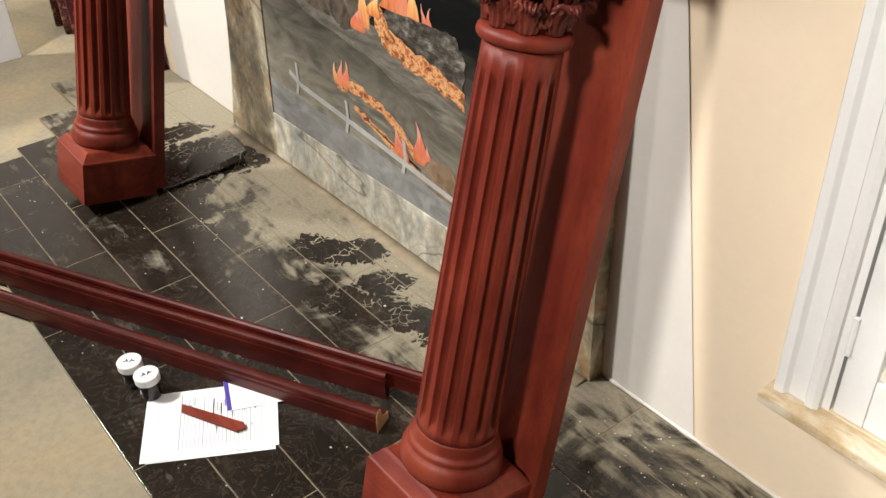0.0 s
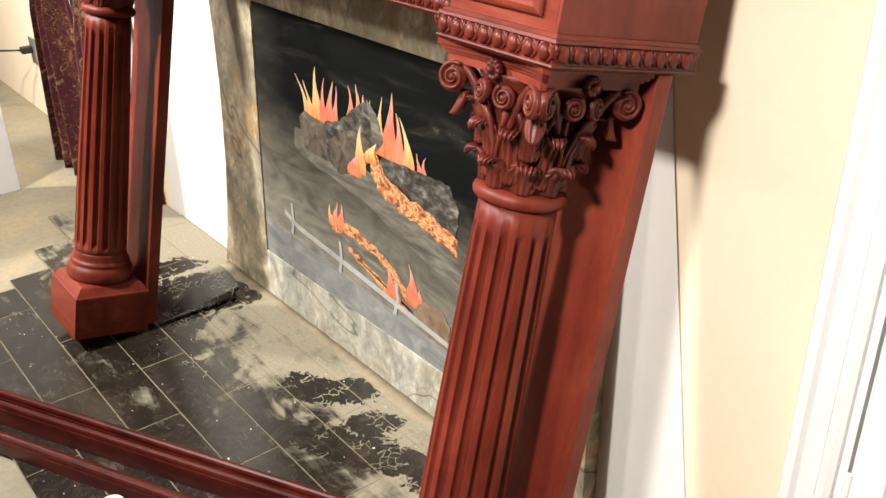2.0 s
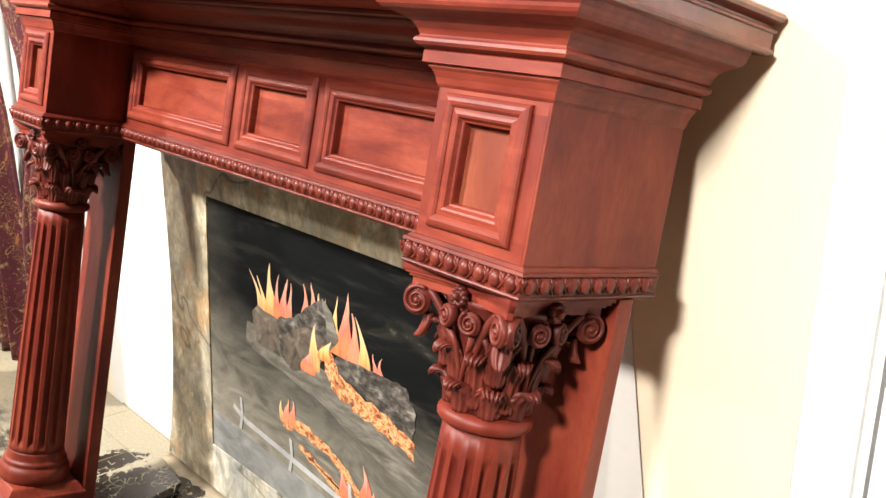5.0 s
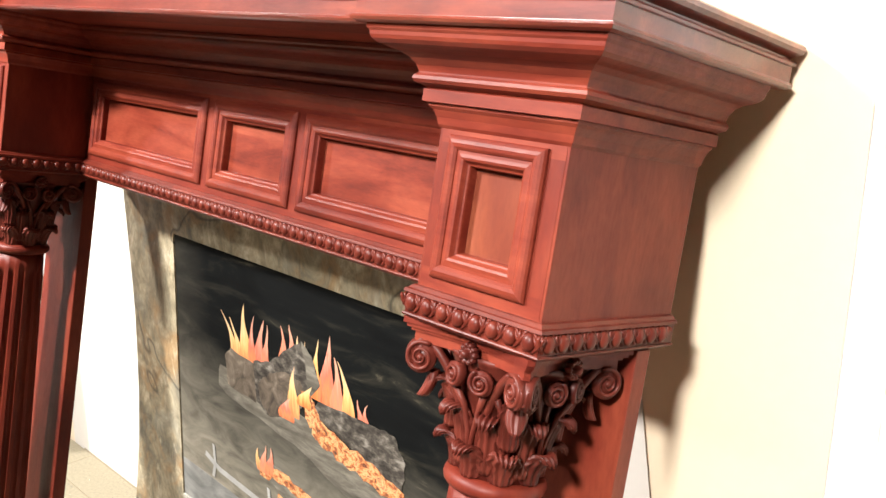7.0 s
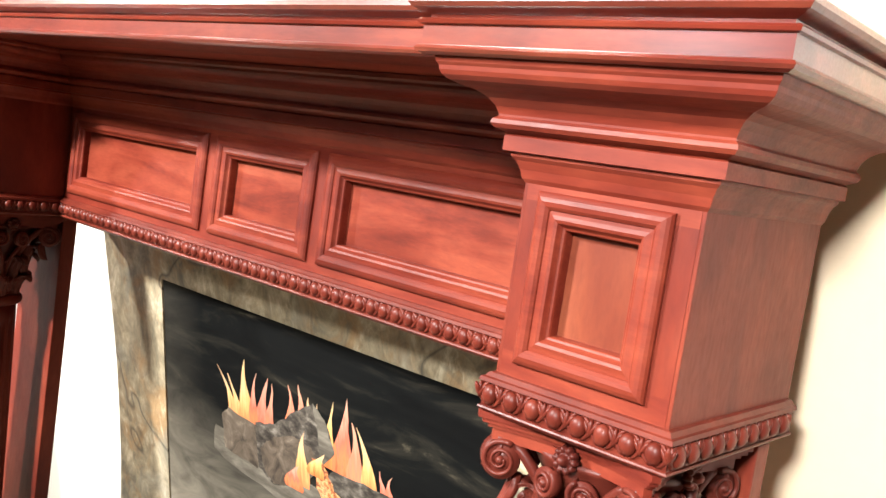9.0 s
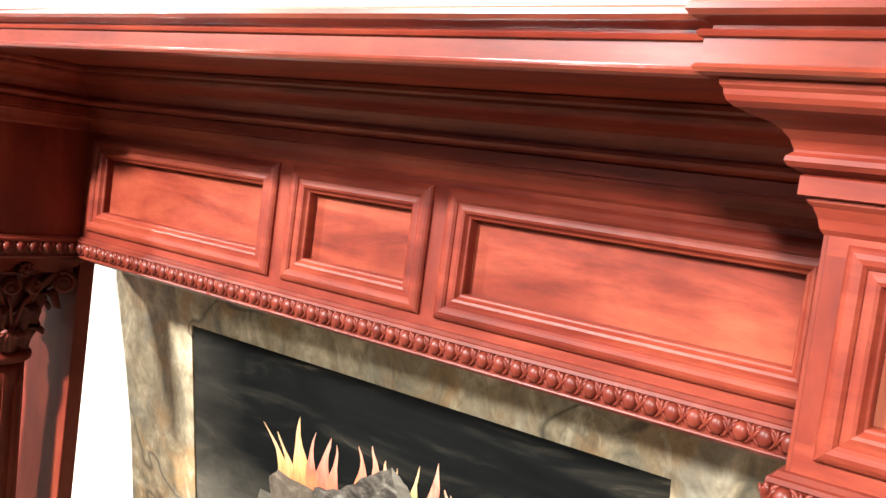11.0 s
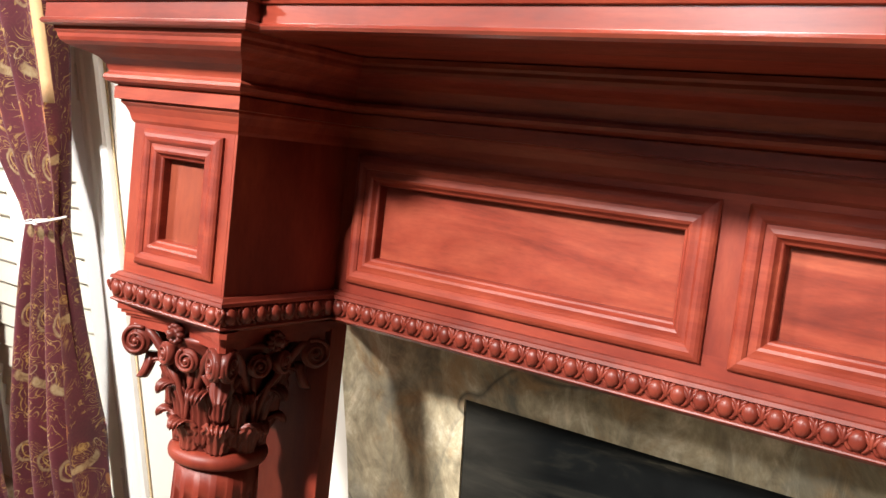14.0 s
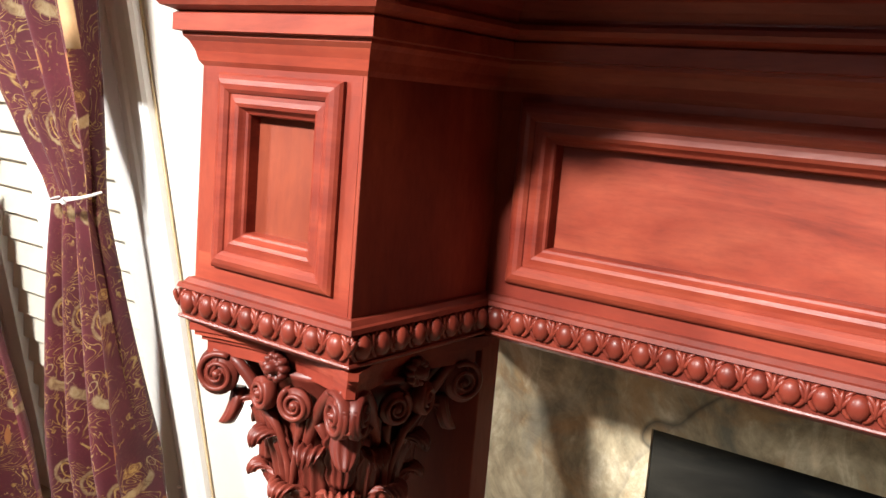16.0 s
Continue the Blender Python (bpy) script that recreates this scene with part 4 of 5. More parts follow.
# legs behind the columns, and bases
for s in (-1, 1):
    xb = sorted((s * 0.654, 0.846 if s > 0 else -0.828))
    part("leg_board", boxed(xb[0], xb[1], -0.052, -0.022, 0.010, 1.030, bev=0.0015), WOOD_Z, mantel, "flat leg board behind the column")
    cx, cy = s * 0.741, -0.152
    h = 0.0965
    plinth = sweep([(cx - h, cy - h), (cx + h, cy - h), (cx + h, -0.050), (cx - h, -0.050)], ((0.0, 0.0), (0.0, 0.112), (-0.001, 0.116), (-0.004, 0.118), (-0.006, 0.121), (-0.017, 0.137), (-0.022, 0.140), (-0.085, 0.141)), True)
    bmesh.ops.holes_fill(plinth, edges=plinth.edges[:])
    part("plinth", plinth, WOOD_X, mantel, "square plinth with a chamfered top")
    part("column_base", lathe(((0.050, 0.139), (0.080, 0.140), (0.0835, 0.146), (0.085, 0.156), (0.0835, 0.168), (0.079, 0.178), (0.075, 0.181), (0.0745, 0.184), (0.0760, 0.188), (0.0745, 0.193), (0.0710, 0.195), (0.0695, 0.199), (0.0690, 0.204), (0.0675, 0.212), (0.0665, 0.218), (0.060, 0.220)), 48, (cx, cy)), WOOD_Z, mantel, "turned base ring", True)
    # fluted shaft
    bm = bmesh.new()
    flutes = 16
    turns = (0.0, 0.17, 0.185, 0.20, 0.24, 0.31, 0.40, 0.5, 0.60, 0.69, 0.76, 0.80, 0.815, 0.83)
    per = len(turns)
    levels = [0.214, 0.232, 0.240, 0.246, 0.252, 0.262, 0.40, 0.55, 0.68, 0.775, 0.785, 0.791, 0.797, 0.805, 0.838]
    rings = []
    for z in levels:
        t = (z - 0.214) / 0.624
        r = 0.0665 - 0.0125 * t ** 1.4
        depth = 0.0085
        if z <= 0.236 or z >= 0.801:
            depth = 0
        else:
            near = min(z - 0.236, 0.801 - z) / 0.022
            depth *= math.sqrt(max(0, 1 - (1 - min(1, near)) ** 2))
        ring = []
        for i in range(flutes * per):
            u = turns[i % per]
            cut = depth * math.sqrt(max(0, 1 - ((u - 0.5) / 0.31) ** 2))
            a = 2 * math.pi * (i // per + u) / flutes
            ring.append(bm.verts.new((cx + (r - cut) * math.cos(a), cy + (r - cut) * math.sin(a), z)))
        rings.append(ring)
    for a, b in zip(rings, rings[1:]):
        for i in range(len(a)):
            j = (i + 1) % len(a)
            bm.faces.new((a[i], a[j], b[j], b[i]))
    bm.faces.new(rings[0][::-1])
    bm.faces.new(rings[-1])
    part("column_shaft", bm, WOOD_Z, mantel, "fluted tapering column shaft", True)
    part("astragal", lathe(((0.050, 0.834), (0.0545, 0.836), (0.060, 0.838), (0.0635, 0.842), (0.0645, 0.847), (0.0635, 0.852), (0.060, 0.856), (0.056, 0.858), (0.050, 0.859)), 44, (cx, cy)), WOOD_Z, mantel, "", True)


# carved capital, built once about its own axis and set on both columns
def leaf_mesh(r0, z0, rise, curl, width, lobes=5):
    """An acanthus leaf that climbs the bell and rolls over at its tip."""
    bm = bmesh.new()
    nu, nv = 20, 24
    front, rear = [], []
    for i in range(nu + 1):
        u = i / nu
        wid = width * (0.80 + 0.30 * math.sin(math.pi * min(1, u * 1.05))) * (1 - 0.50 * max(0, (u - 0.55) / 0.45))
        wid *= 1 + 0.18 * abs(math.sin(lobes * math.pi * u)) - 0.10
        for rows, deep in ((front, 0.0), (rear, 1.0)):
            row = []
            for j in range(nv + 1):
                v = 2 * j / nv - 1
                wave = math.cos(v * 5.0 * math.pi)
                if u < 0.62:
                    t = u / 0.62
                    r = r0 + 0.004 + 0.010 * t ** 2.5 + (-0.0034 if deep else 0.0026 * wave * (0.4 + 0.6 * t) + 0.002 * (1 - v * v))
                    z = z0 + rise * t
                else:
                    a = (u - 0.62) / 0.38 * math.pi * (1.08 + 0.10 * wave - 0.22 * v * v)
                    off = (0.0030 + 0.0019 * wave) if deep else 0.0
                    r = r0 + 0.014 + curl * (1 - math.cos(a)) - off * math.cos(a)
                    z = z0 + rise + (curl * 0.9 + off) * math.sin(a)
                r -= 0.006 * v * v
                ang = v * wid / r0
                row.append(bm.verts.new((r * math.sin(ang), -r * math.cos(ang), z)))
            rows.append(row)
    for rows in (front, rear):
        for a, b in zip(rows, rows[1:]):
            for j in range(nv):
                bm.faces.new((a[j], a[j + 1], b[j + 1], b[j]))
    for i in range(nu):
        for j in (0, nv):
            bm.faces.new((front[i][j], front[i + 1][j], rear[i + 1][j], rear[i][j]))
    for j in range(nv):
        for i in (0, nu):
            bm.faces.new((front[i][j], front[i][j + 1], rear[i][j + 1], rear[i][j]))
    return bm


def scroll(turns, r_out, r_in, width, start):
    """A flat spiral band of carved wood in the x-z plane, with an eye."""
    bm = bmesh.new()
    n = int(26 * turns)
    rows = []
    for i in range(n + 1):
        t = i / n
        a = start - t * turns * 2 * math.pi
        r = r_out + (r_in - r_out) * t ** 0.85
        th = 0.0052 * (1 - 0.55 * t)
        c, s = math.cos(a), math.sin(a)
        w = width * (0.5 + 0.12 * t)
        rows.append([bm.verts.new((rr * c, y, rr * s)) for rr, y in ((r, -w), (r - th * 0.5, -w - 0.0016), (r - th, -w), (r - th, w), (r - th * 0.5, w + 0.0016), (r, w))])
    for a, b in zip(rows, rows[1:]):
        for k in range(6):
            bm.faces.new((a[k], a[(k + 1) % 6], b[(k + 1) % 6], b[k]))
    bm.faces.new(rows[0])
    bm.faces.new(rows[-1])
    ellipsoid(bm, (0, 0, 0), (r_in * 0.95, width * 0.85, r_in * 0.95), 12, 8)
    core = bmesh.ops.create_cone(bm, cap_ends=True, segments=24, radius1=r_out * 0.86, radius2=r_out * 0.86, depth=width * 0.62, matrix=Matrix.Rotation(math.pi / 2, 4, "X"))
    return bm


caps = []
for s in (-1, 1):
    cx, cy = s * 0.741, -0.152
    body = lathe(((0.045, 0.856), (0.0515, 0.858), (0.0510, 0.90), (0.054, 0.94), (0.061, 0.965), (0.071, 0.985), (0.080, 1.000), (0.084, 1.006), (0.05, 1.008)), 40)
    cap = part("capital", body, CARVED, mantel, "carved capital of acanthus leaves and scrolls", True)
    cap.matrix_basis = pose(cx, cy, 0)
    caps.append(cap)


def seed_part(name, bm):
    """A first piece, kept under the first capital; copies of it follow."""
    return part(name, bm, CARVED, caps[0], "", True)


def set_all(ob, poses):
    todo = [(cap, m) for cap in caps for m in poses]
    ob.parent, ob.matrix_basis = todo[0][0], todo[0][1]
    for cap, m in todo[1:]:
        again(ob, cap, m)


low = seed_part("lower_leaf", leaf_mesh(0.0530, 0.858, 0.034, 0.0062, 0.0190))
set_all(low, [pose(0, 0, 0, 0, 0, 45 * k) for k in range(8)])
high = seed_part("upper_leaf", leaf_mesh(0.0530, 0.868, 0.064, 0.0088, 0.0190))
set_all(high, [pose(0, 0, 0, 0, 0, 22.5 + 45 * k) for k in range(8)])
stem_bm = bmesh.new()
tube(stem_bm, [(0.0, -0.058, 0.875), (0.004, -0.061, 0.915), (0.012, -0.066, 0.945), (0.022, -0.074, 0.965)], [0.003, 0.0035, 0.004, 0.0045], 7)
tube(stem_bm, [(0.0, -0.058, 0.875), (-0.004, -0.061, 0.915), (-0.012, -0.066, 0.945), (-0.022, -0.074, 0.965)], [0.003, 0.0035, 0.004, 0.0045], 7)
set_all(seed_part("stem", stem_bm), [pose(0, 0, 0, 0, 0, 45 * k) for k in range(8)])
# corner scrolls: two faces meeting at each corner; inner scrolls at the middle of each side
outer = seed_part("corner_scroll", scroll(1.9, 0.0225, 0.0055, 0.010, math.radians(120)))
corner = []
for k in range(4):
    turn = Matrix.Rotation(math.radians(90 * k), 4, "Z")
    for sgn in (1, -1):
        m = turn @ Matrix.Translation((sgn * 0.0735, -0.0855, 0.986)) @ Matrix.Rotation(math.radians(-24 * sgn), 4, "Z")
        corner.append(m @ Matrix.Diagonal((sgn, 1, 1, 1)))
set_all(outer, corner)
inner = seed_part("inner_scroll", scroll(1.8, 0.0175, 0.0055, 0.010, math.radians(60)))
mids = []
for k in range(4):
    turn = Matrix.Rotation(math.radians(90 * k), 4, "Z")
    for sgn in (1, -1):
        mids.append(turn @ Matrix.Translation((sgn * 0.0205, -0.080, 0.980)) @ Matrix.Rotation(math.radians(14 * sgn), 4, "Z") @ Matrix.Diagonal((-sgn, 1, 1, 1)))
set_all(inner, mids)
ribbon_bm = bmesh.new()
tube(ribbon_bm, [(0.016, -0.058, 0.925), (0.024, -0.064, 0.948), (0.034, -0.068, 0.970), (0.045, -0.073, 0.986), (0.056, -0.077, 0.998), (0.068, -0.081, 1.005)], [0.004, 0.005, 0.0055, 0.006, 0.0055, 0.004], 10)
ribbon = seed_part("scroll_stalk", ribbon_bm)
set_all(ribbon, [Matrix.Rotation(math.radians(90 * k), 4, "Z") @ Matrix.Diagonal((sgn, 1, 1, 1)) for k in range(4) for sgn in (1, -1)])
fan = seed_part("corner_leaf", leaf_mesh(0.056, 0.905, 0.050, 0.0080, 0.0155))
set_all(fan, [Matrix.Rotation(math.radians(45 + 90 * k), 4, "Z") @ Matrix.Translation((0, -0.010, 0)) for k in range(4)])
# fluted tongue under each corner pair
tongue_bm = bmesh.new()
n, rings = 40, []
for k in range(11):
    t = k / 10
    w = 0.013 * math.sin(math.pi * (0.12 + 0.80 * t)) ** 0.6
    ring = []
    for i in range(n):
        a = 2 * math.pi * i / n
        rib = 1 + 0.16 * math.cos(9 * a)
        ring.append(tongue_bm.verts.new((w * math.cos(a), 0.0065 * rib * math.sin(a) - 0.010 * t * t, 0.016 - 0.034 * t)))
    rings.append(ring)
for a, b in zip(rings, rings[1:]):
    for i in range(n):
        tongue_bm.faces.new((a[i], a[(i + 1) % n], b[(i + 1) % n], b[i]))
tongue_bm.faces.new(rings[0])
tongue_bm.faces.new(rings[-1])
tongue = seed_part("corner_tongue", tongue_bm)
set_all(tongue, [Matrix.Rotation(math.radians(45 + 90 * k), 4, "Z") @ Matrix.Translation((0, -0.113, 0.994)) for k in range(4)] + [Matrix.Rotation(math.radians(45 + 90 * k), 4, "Z") @ Matrix.Translation((0, -0.094, 0.955)) for k in range(4)])


def rosette_mesh():
    """A flower of ten petals round a button, as one surface facing -y."""
    bm = bmesh.new()
    n = 60
    prof = ((0.0135, 0.004), (0.0140, 0.0), (0.0125, -0.0045), (0.0100, -0.0055), (0.0075, -0.0035), (0.0060, -0.0025), (0.0055, -0.007), (0.0035, -0.0105), (0.0012, -0.0118))
    rings = []
    for k, (r, y) in enumerate(prof):
        ring = []
        for i in range(n):
            a = 2 * math.pi * i / n
            wave = abs(math.cos(5 * a)) ** 0.6 if k < 5 else 1.0
            rr = r * (0.80 + 0.20 * wave) if k < 4 else r
            ring.append(bm.verts.new((rr * math.cos(a), y * (0.45 + 0.55 * wave) if 1 < k < 5 else y, rr * math.sin(a))))
        rings.append(ring)
    for a, b in zip(rings, rings[1:]):
        for i in range(n):
            bm.faces.new((a[i], a[(i + 1) % n], b[(i + 1) % n], b[i]))
    bm.faces.new(rings[0])
    bm.faces.new(rings[-1])
    return bm


bud_bm = rosette_mesh()
set_all(seed_part("rosette", bud_bm), [Matrix.Rotation(math.radians(90 * k), 4, "Z") @ Matrix.Translation((0, -0.086, 1.010)) for k in range(4)])


# abacus: hollow sides and cut corners
def abacus(scale, z0, z1):
    bm = bmesh.new()
    ring = []
    for k in range(4):
        for i in range(9):
            t = -1 + 2 * i / 8
            x, y = t * 0.094, -0.100 + 0.018 * (1 - t * t)
            a = math.radians(90 * k)
            ring.append((scale * (x * math.cos(a) - y * math.sin(a)), scale * (x * math.sin(a) + y * math.cos(a))))
    lo = [bm.verts.new((x, y, z0)) for x, y in ring]
    hi = [bm.verts.new((x, y, z1)) for x, y in ring]
    for i in range(len(ring)):
        j = (i + 1) % len(ring)
        bm.faces.new((lo[i], lo[j], hi[j], hi[i]))
    bm.faces.new(lo[::-1])
    bm.faces.new(hi)
    return bm


for sc, z0, z1 in ((0.90, 1.004, 1.017), (0.94, 1.016, 1.0205), (0.985, 1.020, 1.025), (1.02, 1.0245, 1.031)):
    set_all(part("abacus", abacus(sc, z0, z1), WOOD_X, caps[0]), [Matrix.Identity(4)])

# ---- things on the floor ----


def strip(p, q, prof, label, end=False):
    t = thing("moulding_strip", label, "moulding", group="loose mouldings on the hearth")
    bm = sweep([p, q], prof)
    part("strip", bm, STRIPWOOD, t)
    if end:
        d = (Vector(q) - Vector(p)).normalized()
        n = Vector((d.y, -d.x))
        a = Vector(q) + d * 0.0006
        face = slab([(a.x + n.x * o, a.y + n.y * o, h) for o, h in prof], 0.001, (d.x, d.y, 0))
        part("cut_end", face, RAW, t, "raw cut end")
    return t


strip((-0.66, -0.875), (0.47, -0.300), ((0.0, 0.0), (0.018, 0.0), (0.018, 0.036), (0.0165, 0.039), (0.0165, 0.046), (0.014, 0.051), (0.010, 0.054), (0.005, 0.054), (0.001, 0.051), (0.0, 0.046)), "long red stained moulding strip lying on the tiles")
strip((-0.62, -0.905), (0.412, -0.372), ((0.0, 0.0), (0.016, 0.0), (0.016, 0.046), (0.0145, 0.049), (0.0145, 0.055), (0.013, 0.060), (0.009, 0.0635), (0.005, 0.0635), (0.001, 0.060), (0.0, 0.056)), "long red stained moulding strip beside another one")
strip((-0.60, -0.948), (0.462, -0.412), ((0.0, 0.0), (0.046, 0.0), (0.046, 0.030), (0.0445, 0.033), (0.0445, 0.040), (0.042, 0.0455), (0.038, 0.049), (0.033, 0.050), (0.028, 0.048), (0.026, 0.043), (0.022, 0.026), (0.012, 0.020), (0.0, 0.018)), "wide red stained moulding strip with a raw cut end", True)


def sheet(name, pts, z, label, material=PAPER):
    t = thing(name, label, "paper", group="papers on the hearth")
    part("sheet", slab([(x, y, z) for x, y in pts], 0.0007, (0, 0, 1)), material, t)
    return t


TILE_Z = 0.0
A, B, C, D = Vector((0.097, -0.754)), Vector((0.260, -0.843)), Vector((0.388, -0.615)), Vector((0.228, -0.528))
sheet("paper_sheet", [A + Vector((0.02, -0.004)), B + Vector((0.006, 0.008)), C + Vector((0.004, -0.010)), D + Vector((0.006, 0.0))], 0.0012, "white paper sheet under the printed form")
form = sheet("printed_form", [A, B, C, D], 0.0026, "printed white form with ruled lines on the dark tiles")


def on_form(u, v):
    return A + (D - A) * u + (B - A) * v


for k in range(22):
    u = 0.27 + 0.029 * k
    v0, v1 = (0.12, 0.86) if k % 5 else (0.06, 0.90)
    p, q = on_form(u, v0), on_form(u, v1)
    n = (D - A).normalized() * (0.0005 if k % 6 else 0.0009)
    part("ruled_line", slab([(*(p - n), 0.0036), (*(q - n), 0.0036), (*(q + n), 0.0036), (*(p + n), 0.0036)], 0.0002, (0, 0, 1)), INK, form)
rnd = random.Random(4)
for k in range(26):
    u, v = 0.30 + 0.029 * rnd.randrange(20), rnd.uniform(0.1, 0.7)
    p, q = on_form(u + 0.012, v), on_form(u + 0.012, v + rnd.uniform(0.05, 0.16))
    n = (D - A).normalized() * 0.0011
    part("text_bar", slab([(*(p - n), 0.0036), (*(q - n), 0.0036), (*(q + n), 0.0036), (*(p + n), 0.0036)], 0.0002, (0, 0, 1)), INK if k % 3 else BLUE, form)
note = sheet("folded_note", [(0.150, -0.612), (0.245, -0.650), (0.292, -0.548), (0.180, -0.585)], 0.0042, "small white note with a blue edge on the form")
part("blue_edge", slab([(0.152, -0.6125, 0.0052), (0.244, -0.6495, 0.0052), (0.2475, -0.641, 0.0052), (0.1555, -0.604, 0.0052)], 0.0002, (0, 0, 1)), BLUE, note)
sample = thing("wood_sample", "flat red stained wood offcut lying on the form", "wood offcut")
part("offcut", slab([(0.172, -0.712, 0.0056), (0.190, -0.722, 0.0056), (0.310, -0.663, 0.0056), (0.312, -0.645, 0.0056), (0.298, -0.641, 0.0056)], 0.005, (0, 0, 1)), WOOD_X, sample)


def bottle(x, y, turn):
    t = thing("stain_bottle", "small dark bottle with a white screw cap", "bottle", pose(x, y, TILE_Z + 0.001, 0, 0, turn), "stain bottles")
    part("bottle_body", lathe(((0.012, 0.0), (0.0185, 0.001), (0.020, 0.005), (0.020, 0.036), (0.0185, 0.042), (0.017, 0.046)), 28), BOTTLE, t, "dark brown body", True)
    c = lathe(((0.010, 0.044), (0.0245, 0.044), (0.0255, 0.046), (0.0255, 0.060), (0.0245, 0.0615), (0.0225, 0.062), (0.020, 0.0615)), 36)
    cap = part("screw_cap", c, CAP, t, "white cap", False)
    for a, b, w in (((-0.010, -0.006), (-0.002, 0.000), 0.0012), ((-0.008, 0.004), (-0.001, -0.004), 0.0012), ((0.003, -0.005), (0.005, 0.006), 0.0012), ((0.004, 0.001), (0.012, 0.001), 0.0012)):
        d = (Vector(b) - Vector(a)).normalized() * w
        n = Vector((d.y, -d.x))
        part("ink_bar", slab([(a[0] + n.x, a[1] + n.y, 0.0618), (b[0] + n.x, b[1] + n.y, 0.0618), (b[0] - n.x, b[1] - n.y, 0.0618), (a[0] - n.x, a[1] - n.y, 0.0618)], 0.0004, (0, 0, 1)), BLACK, cap)


bottle(0.040, -0.757, 40)
bottle(0.100, -0.746, 70)

# white board standing beside the far end
board = thing("white_board", "plain white board standing on the concrete floor", "board")
part("board_panel", boxed(-1.95, -1.93, -1.10, -0.366, -0.012, 0.95, bev=0.002), BOARD, board)

# wall outlet with plug and lead
outlet = thing("wall_outlet", "wall outlet with a black plug in it", "outlet", pose(-2.745, -0.001, 0.295))
part("cover_plate", boxed(-0.036, 0.036, -0.007, 0.0, -0.058, 0.058, bev=0.002), STEEL, outlet)
plug = thing("power_plug", "black plug with its lead hanging from the outlet", "plug")
part("plug_body", boxed(-2.775, -2.735, -0.055, -0.008, 0.285, 0.315, bev=0.006), BLACK, plug)
lead = bmesh.new()
tube(lead, [(-2.765, -0.055, 0.30), (-2.80, -0.09, 0.298), (-2.90, -0.14, 0.285), (-3.0, -0.18, 0.20), (-3.1, -0.22, -0.006)], 0.0045, 7)
part("lead", lead, BLACK, plug, "", True)


# plaster smeared along the foot of the surround, a loose tile, and crumbs of plaster
smear = bmesh.new()
rnd = random.Random(21)
n = 60
lo, hi = [], []
for k in range(n + 1):
    x = -0.87 + 1.51 * k / n
    lo.append((x, -0.070 + rnd.uniform(-0.008, 0.008) - 0.006 * math.sin(k * 0.23 + 1.2 * math.sin(k * 0.11)), 0.0012))
    hi.append((x, -0.040, 0.0035 + rnd.uniform(0, 0.002)))
la, ha = [smear.verts.new(p) for p in lo], [smear.verts.new(p) for p in hi]
ba = [smear.verts.new((p[0], -0.040, -0.004)) for p in hi]
ca = [smear.verts.new((p[0], p[1], -0.004)) for p in lo]
for k in range(n):
    for a, b in ((la, ha), (ha, ba), (ba, ca), (ca, la)):
        smear.faces.new((a[k], a[k + 1], b[k + 1], b[k]))
tagged(part("plaster_fillet", smear, GROUT, None, "", True), "tan plaster smeared along the foot of the surround", "plaster", kind="structure")
caulk = bmesh.new()
bead = []
for k in range(47):
    r = 0.0016 + 0.0030 * abs(math.sin(1.7 * k) * math.sin(0.41 * k + 1)) + rnd.uniform(0, 0.0012)
    bead.append(((0.66 + 0.026 * k, -0.003, 0.001), r))
tube(caulk, [p for p, r in bead], [r for p, r in bead], 7)
tagged(part("trim", caulk, PRIMER, None, "", True), "ragged white caulk along the foot of the wall", "caulk", kind="structure")
loose = thing("loose_tile", "loose dark marble tile with a chipped corner beside the surround", "tile")
part("tile_body", slab([(-0.872, -0.285, 0.004), (-0.640, -0.372, 0.003), (-0.636, -0.150, 0.009), (-0.660, -0.112, 0.020), (-0.866, -0.085, 0.012)], 0.006, (0, 0, 1)), TILE, loose)
crumbs = bmesh.new()
for k in range(260):
    if k < 110:
        x, y = rnd.uniform(0.70, 1.45), -abs(rnd.gauss(0, 0.14)) - 0.02
    else:
        x, y = rnd.uniform(-1.1, 1.0), rnd.uniform(-0.84, -0.08)
    r = rnd.uniform(0.0007, 0.0019) * (1.6 if k % 17 == 0 else 1)
    bmesh.ops.create_icosphere(crumbs, subdivisions=1, radius=r, matrix=pose(x, y, r * 0.5, rnd.uniform(0, 90), 0, rnd.uniform(0, 90)) @ Matrix.Diagonal((1.4, 0.9, 0.6, 1)))
tagged(part("plaster_crumbs", crumbs, CRUMB), "scattered crumbs of white plaster on the tiles", "debris", kind="stuff")

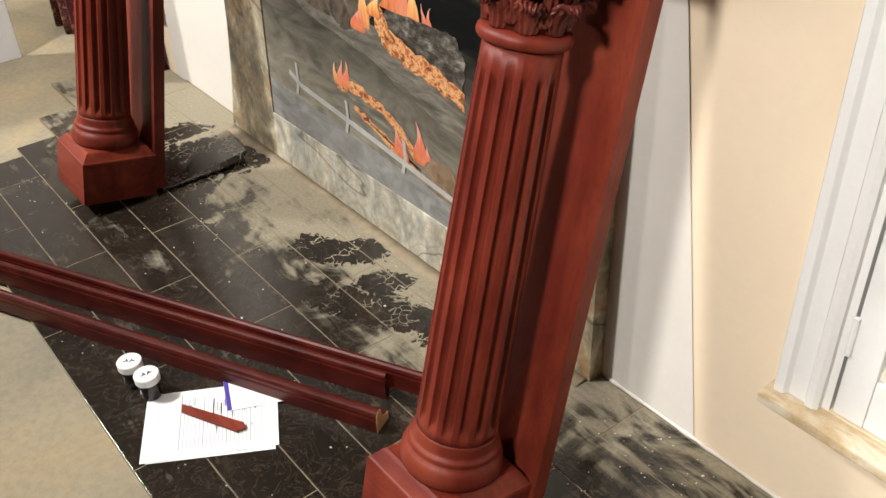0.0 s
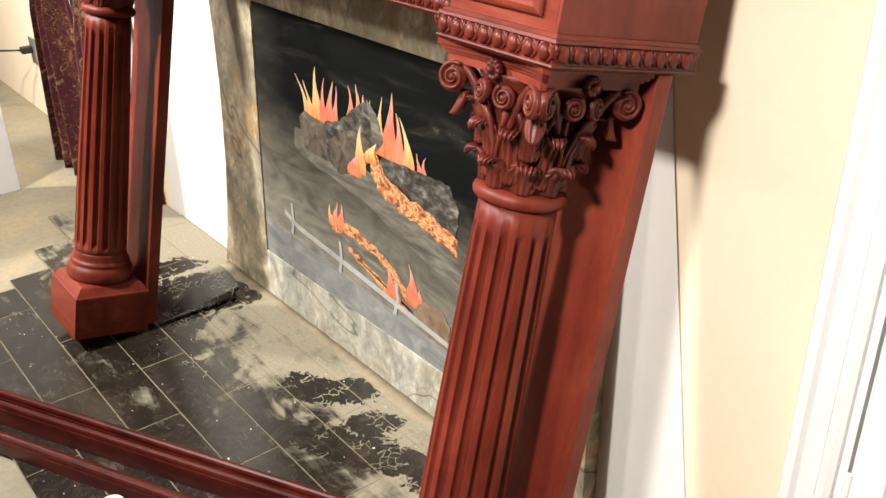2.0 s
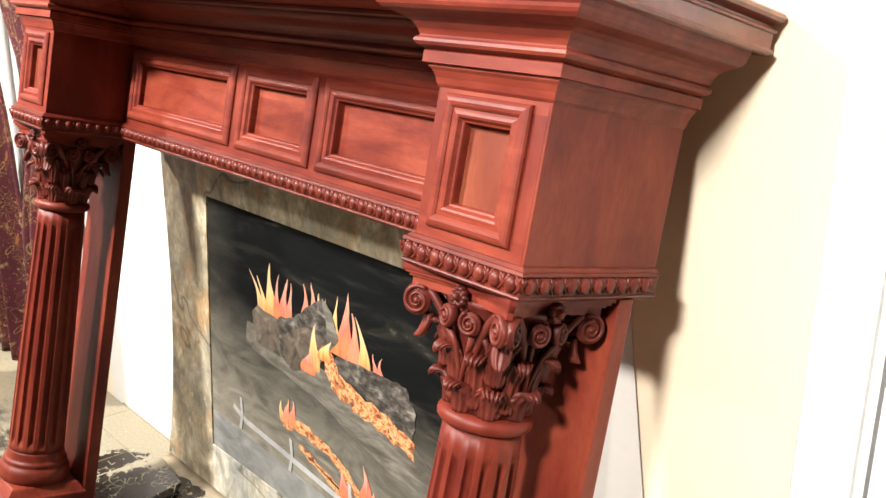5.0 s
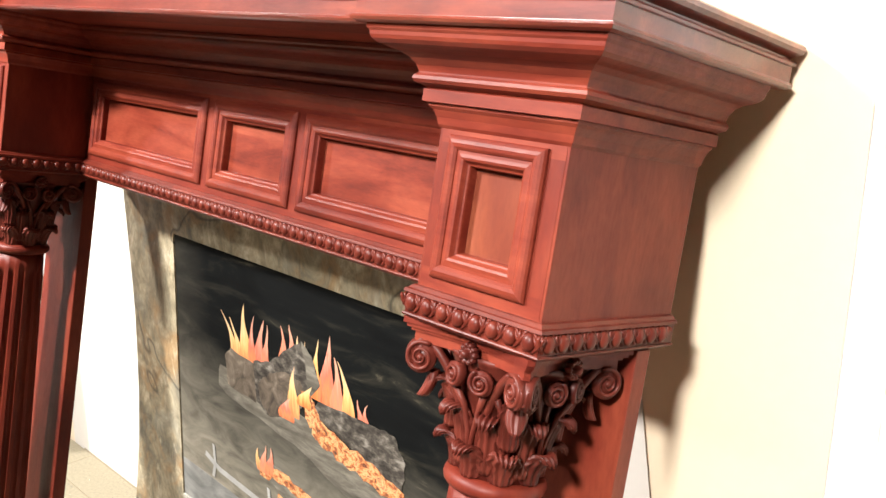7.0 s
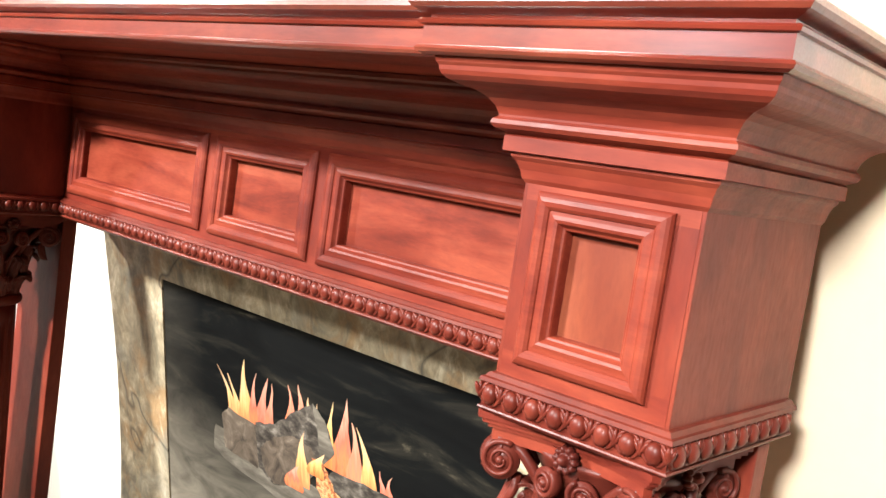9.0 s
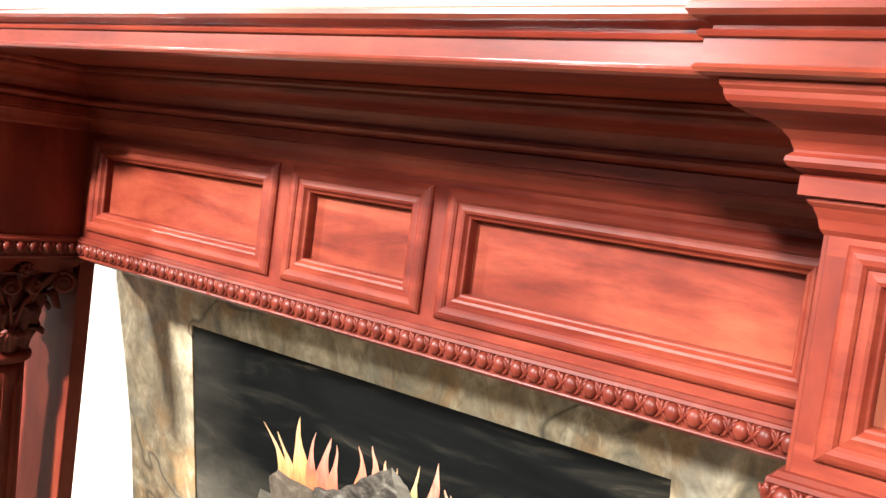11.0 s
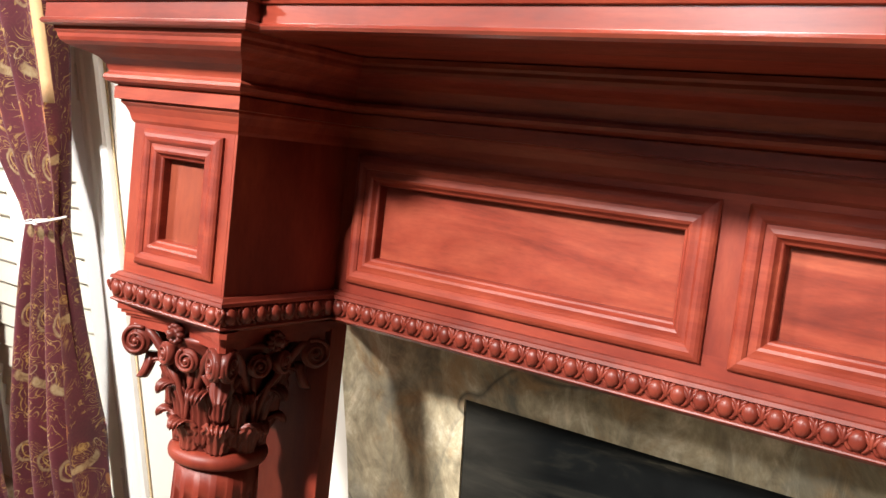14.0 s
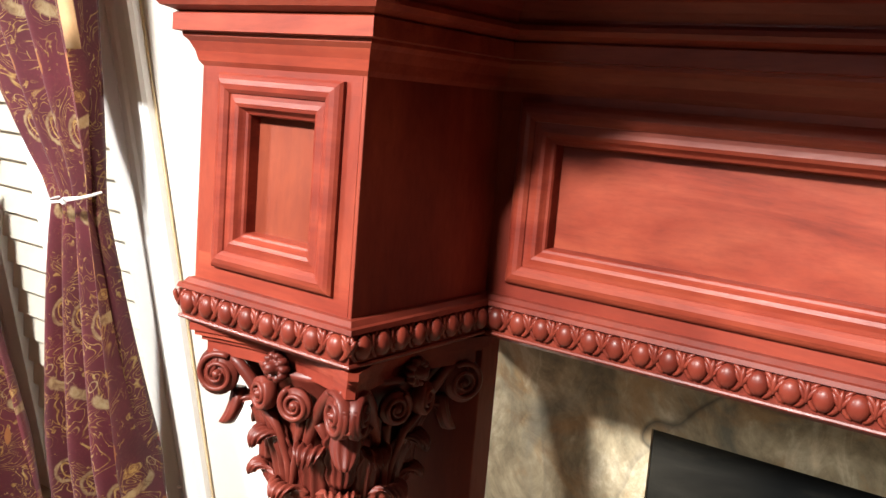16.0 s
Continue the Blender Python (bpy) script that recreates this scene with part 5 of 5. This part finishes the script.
# ---- curtains ----
def curtain(x_top, x_tie, x_bot, tie_z, seed, label):
    t = thing("curtain", label, "curtain", group="burgundy curtains")
    bm = bmesh.new()
    uv = bm.loops.layers.uv.new("UVMap")
    nu, nv = 110, 60
    rnd = random.Random(seed)
    ph = [rnd.uniform(0, 6.28) for _ in range(4)]
    grid = []
    zmax = 2.42
    for i in range(nv + 1):
        z = -0.008 + (zmax + 0.008) * i / nv
        if z > tie_z:
            k = ((z - tie_z) / (zmax - tie_z)) ** 0.62
            x0 = x_tie[0] + (x_top[0] - x_tie[0]) * k
            x1 = x_tie[1] + (x_top[1] - x_tie[1]) * min(1, k * 1.4)
        else:
            k = min(1, (tie_z - z) / tie_z)
            k = k ** 0.7
            x0 = x_tie[0] + (x_bot[0] - x_tie[0]) * k
            x1 = x_tie[1] + (x_bot[1] - x_tie[1]) * k
        amp = 0.016 + 0.034 * min(1, abs(z - tie_z) / 0.45)
        row = []
        for j in range(nu + 1):
            u = j / nu
            w = 2 * math.pi * u
            lobe = abs(math.sin(1.55 * w + ph[0] + 0.25 * math.sin(1.3 * z))) ** 0.75
            y = -0.100 - amp * (2.0 * lobe - 1.0 + 0.25 * math.sin(6.3 * w + ph[1] + z))
            x = x0 + (x1 - x0) * u + 0.012 * math.sin(3.1 * w + ph[2])
            row.append((bm.verts.new((x, y, z)), (3.1 * u + ph[0] / 6.283, z / 0.31)))
        grid.append(row)
    for a, b in zip(grid, grid[1:]):
        for j in range(nu):
            quad = (a[j], a[j + 1], b[j + 1], b[j])
            f = bm.faces.new([q[0] for q in quad])
            for lp, q in zip(f.loops, quad):
                lp[uv].uv = q[1]
    edges_at = [[tuple(q[0].co) for q in row] for row in grid if tie_z + 0.19 < row[0][0].co.z]
    bmesh.ops.solidify(bm, geom=bm.faces[:], thickness=0.003)
    part("cloth", bm, CURTAIN, t, "", True)
    hem = bmesh.new()
    edge_row = [row[-1] for row in edges_at]
    for a, b in zip(edge_row, edge_row[1:]):
        hem.faces.new([hem.verts.new(p) for p in (a, (a[0] + 0.028, a[1] + 0.004, a[2]), (b[0] + 0.028, b[1] + 0.004, b[2]), b)])
    bmesh.ops.remove_doubles(hem, verts=hem.verts[:], dist=0.0005)
    bmesh.ops.solidify(hem, geom=hem.faces[:], thickness=0.002)
    part("lining", hem, LINING, t, "tan lining along the curtain edge", True)
    tie = bmesh.new()
    cx, hw = (x_tie[0] + x_tie[1]) / 2, (x_tie[1] - x_tie[0]) / 2 + 0.004
    ring = [(cx + hw * math.cos(a), -0.115 + 0.036 * math.sin(a), tie_z + 0.008 * math.cos(a)) for a in [2 * math.pi * k / 24 for k in range(25)]]
    tube(tie, ring, 0.0022, 6)
    ellipsoid(tie, (cx + hw * 0.55, -0.151, tie_z + 0.004), (0.006, 0.004, 0.005), 8, 6)
    tube(tie, [(cx + hw * 0.5, -0.150, tie_z + 0.004), (cx + hw * 0.8, -0.156, tie_z + 0.012), (cx + hw + 0.022, -0.15, tie_z + 0.016)], 0.0018, 6)
    part("tie", tie, PAPER, t, "white string tie", True)


curtain((-1.80, -1.30), (-1.500, -1.412), (-1.71, -1.385), 1.02, 1, "burgundy damask curtain tied with white string")
curtain((-2.16, -1.83), (-1.98, -1.89), (-2.21, -1.86), 1.05, 2, "burgundy damask curtain gathered with white string")

# ---- hearth tiles: last, as they are many ----
hearth = thing("hearth", "dark marble tiles laid in staggered rows and half covered with dust", "hearth", kind="structure")
ROWS_Y = [-0.858 + 0.1215 * k for k in range(8)]
LENGTH, JOINT = 0.500, 0.0026
rnd = random.Random(9)
starts = (-1.00, -1.13, -1.193, -1.353, -1.594, -1.55, -1.42, -1.3)
grout = bmesh.new()
made = {}
for r, y0 in enumerate(ROWS_Y):
    y1 = min(y0 + 0.1215, -0.002)
    phase = 0.026 if r % 2 == 1 else -0.235
    x = phase - 6 * LENGTH
    box(grout, starts[r], 1.75, y0 + 0.001, y1, -0.012, -0.0016 + 0.00002 * r)
    while x < 1.72:
        a, b = max(x, starts[r]), min(x + LENGTH, 1.75)
        if b - a > 0.03:
            w, d = round(b - a - JOINT, 4), round(y1 - y0 - JOINT, 4)
            m = pose((a + b) / 2, (y0 + y1) / 2, -0.006, rnd.uniform(-0.15, 0.15), rnd.uniform(-0.06, 0.06), 0)
            if (w, d) not in made:
                made[w, d] = part("tile", boxed(-w / 2, w / 2, -d / 2, d / 2, -0.0055, 0.0055, bev=0.0012), TILE, hearth)
                made[w, d].matrix_basis = m
            else:
                again(made[w, d], hearth, m)
        x += LENGTH
part("grout", grout, GROUT, hearth, "pale grout lines")
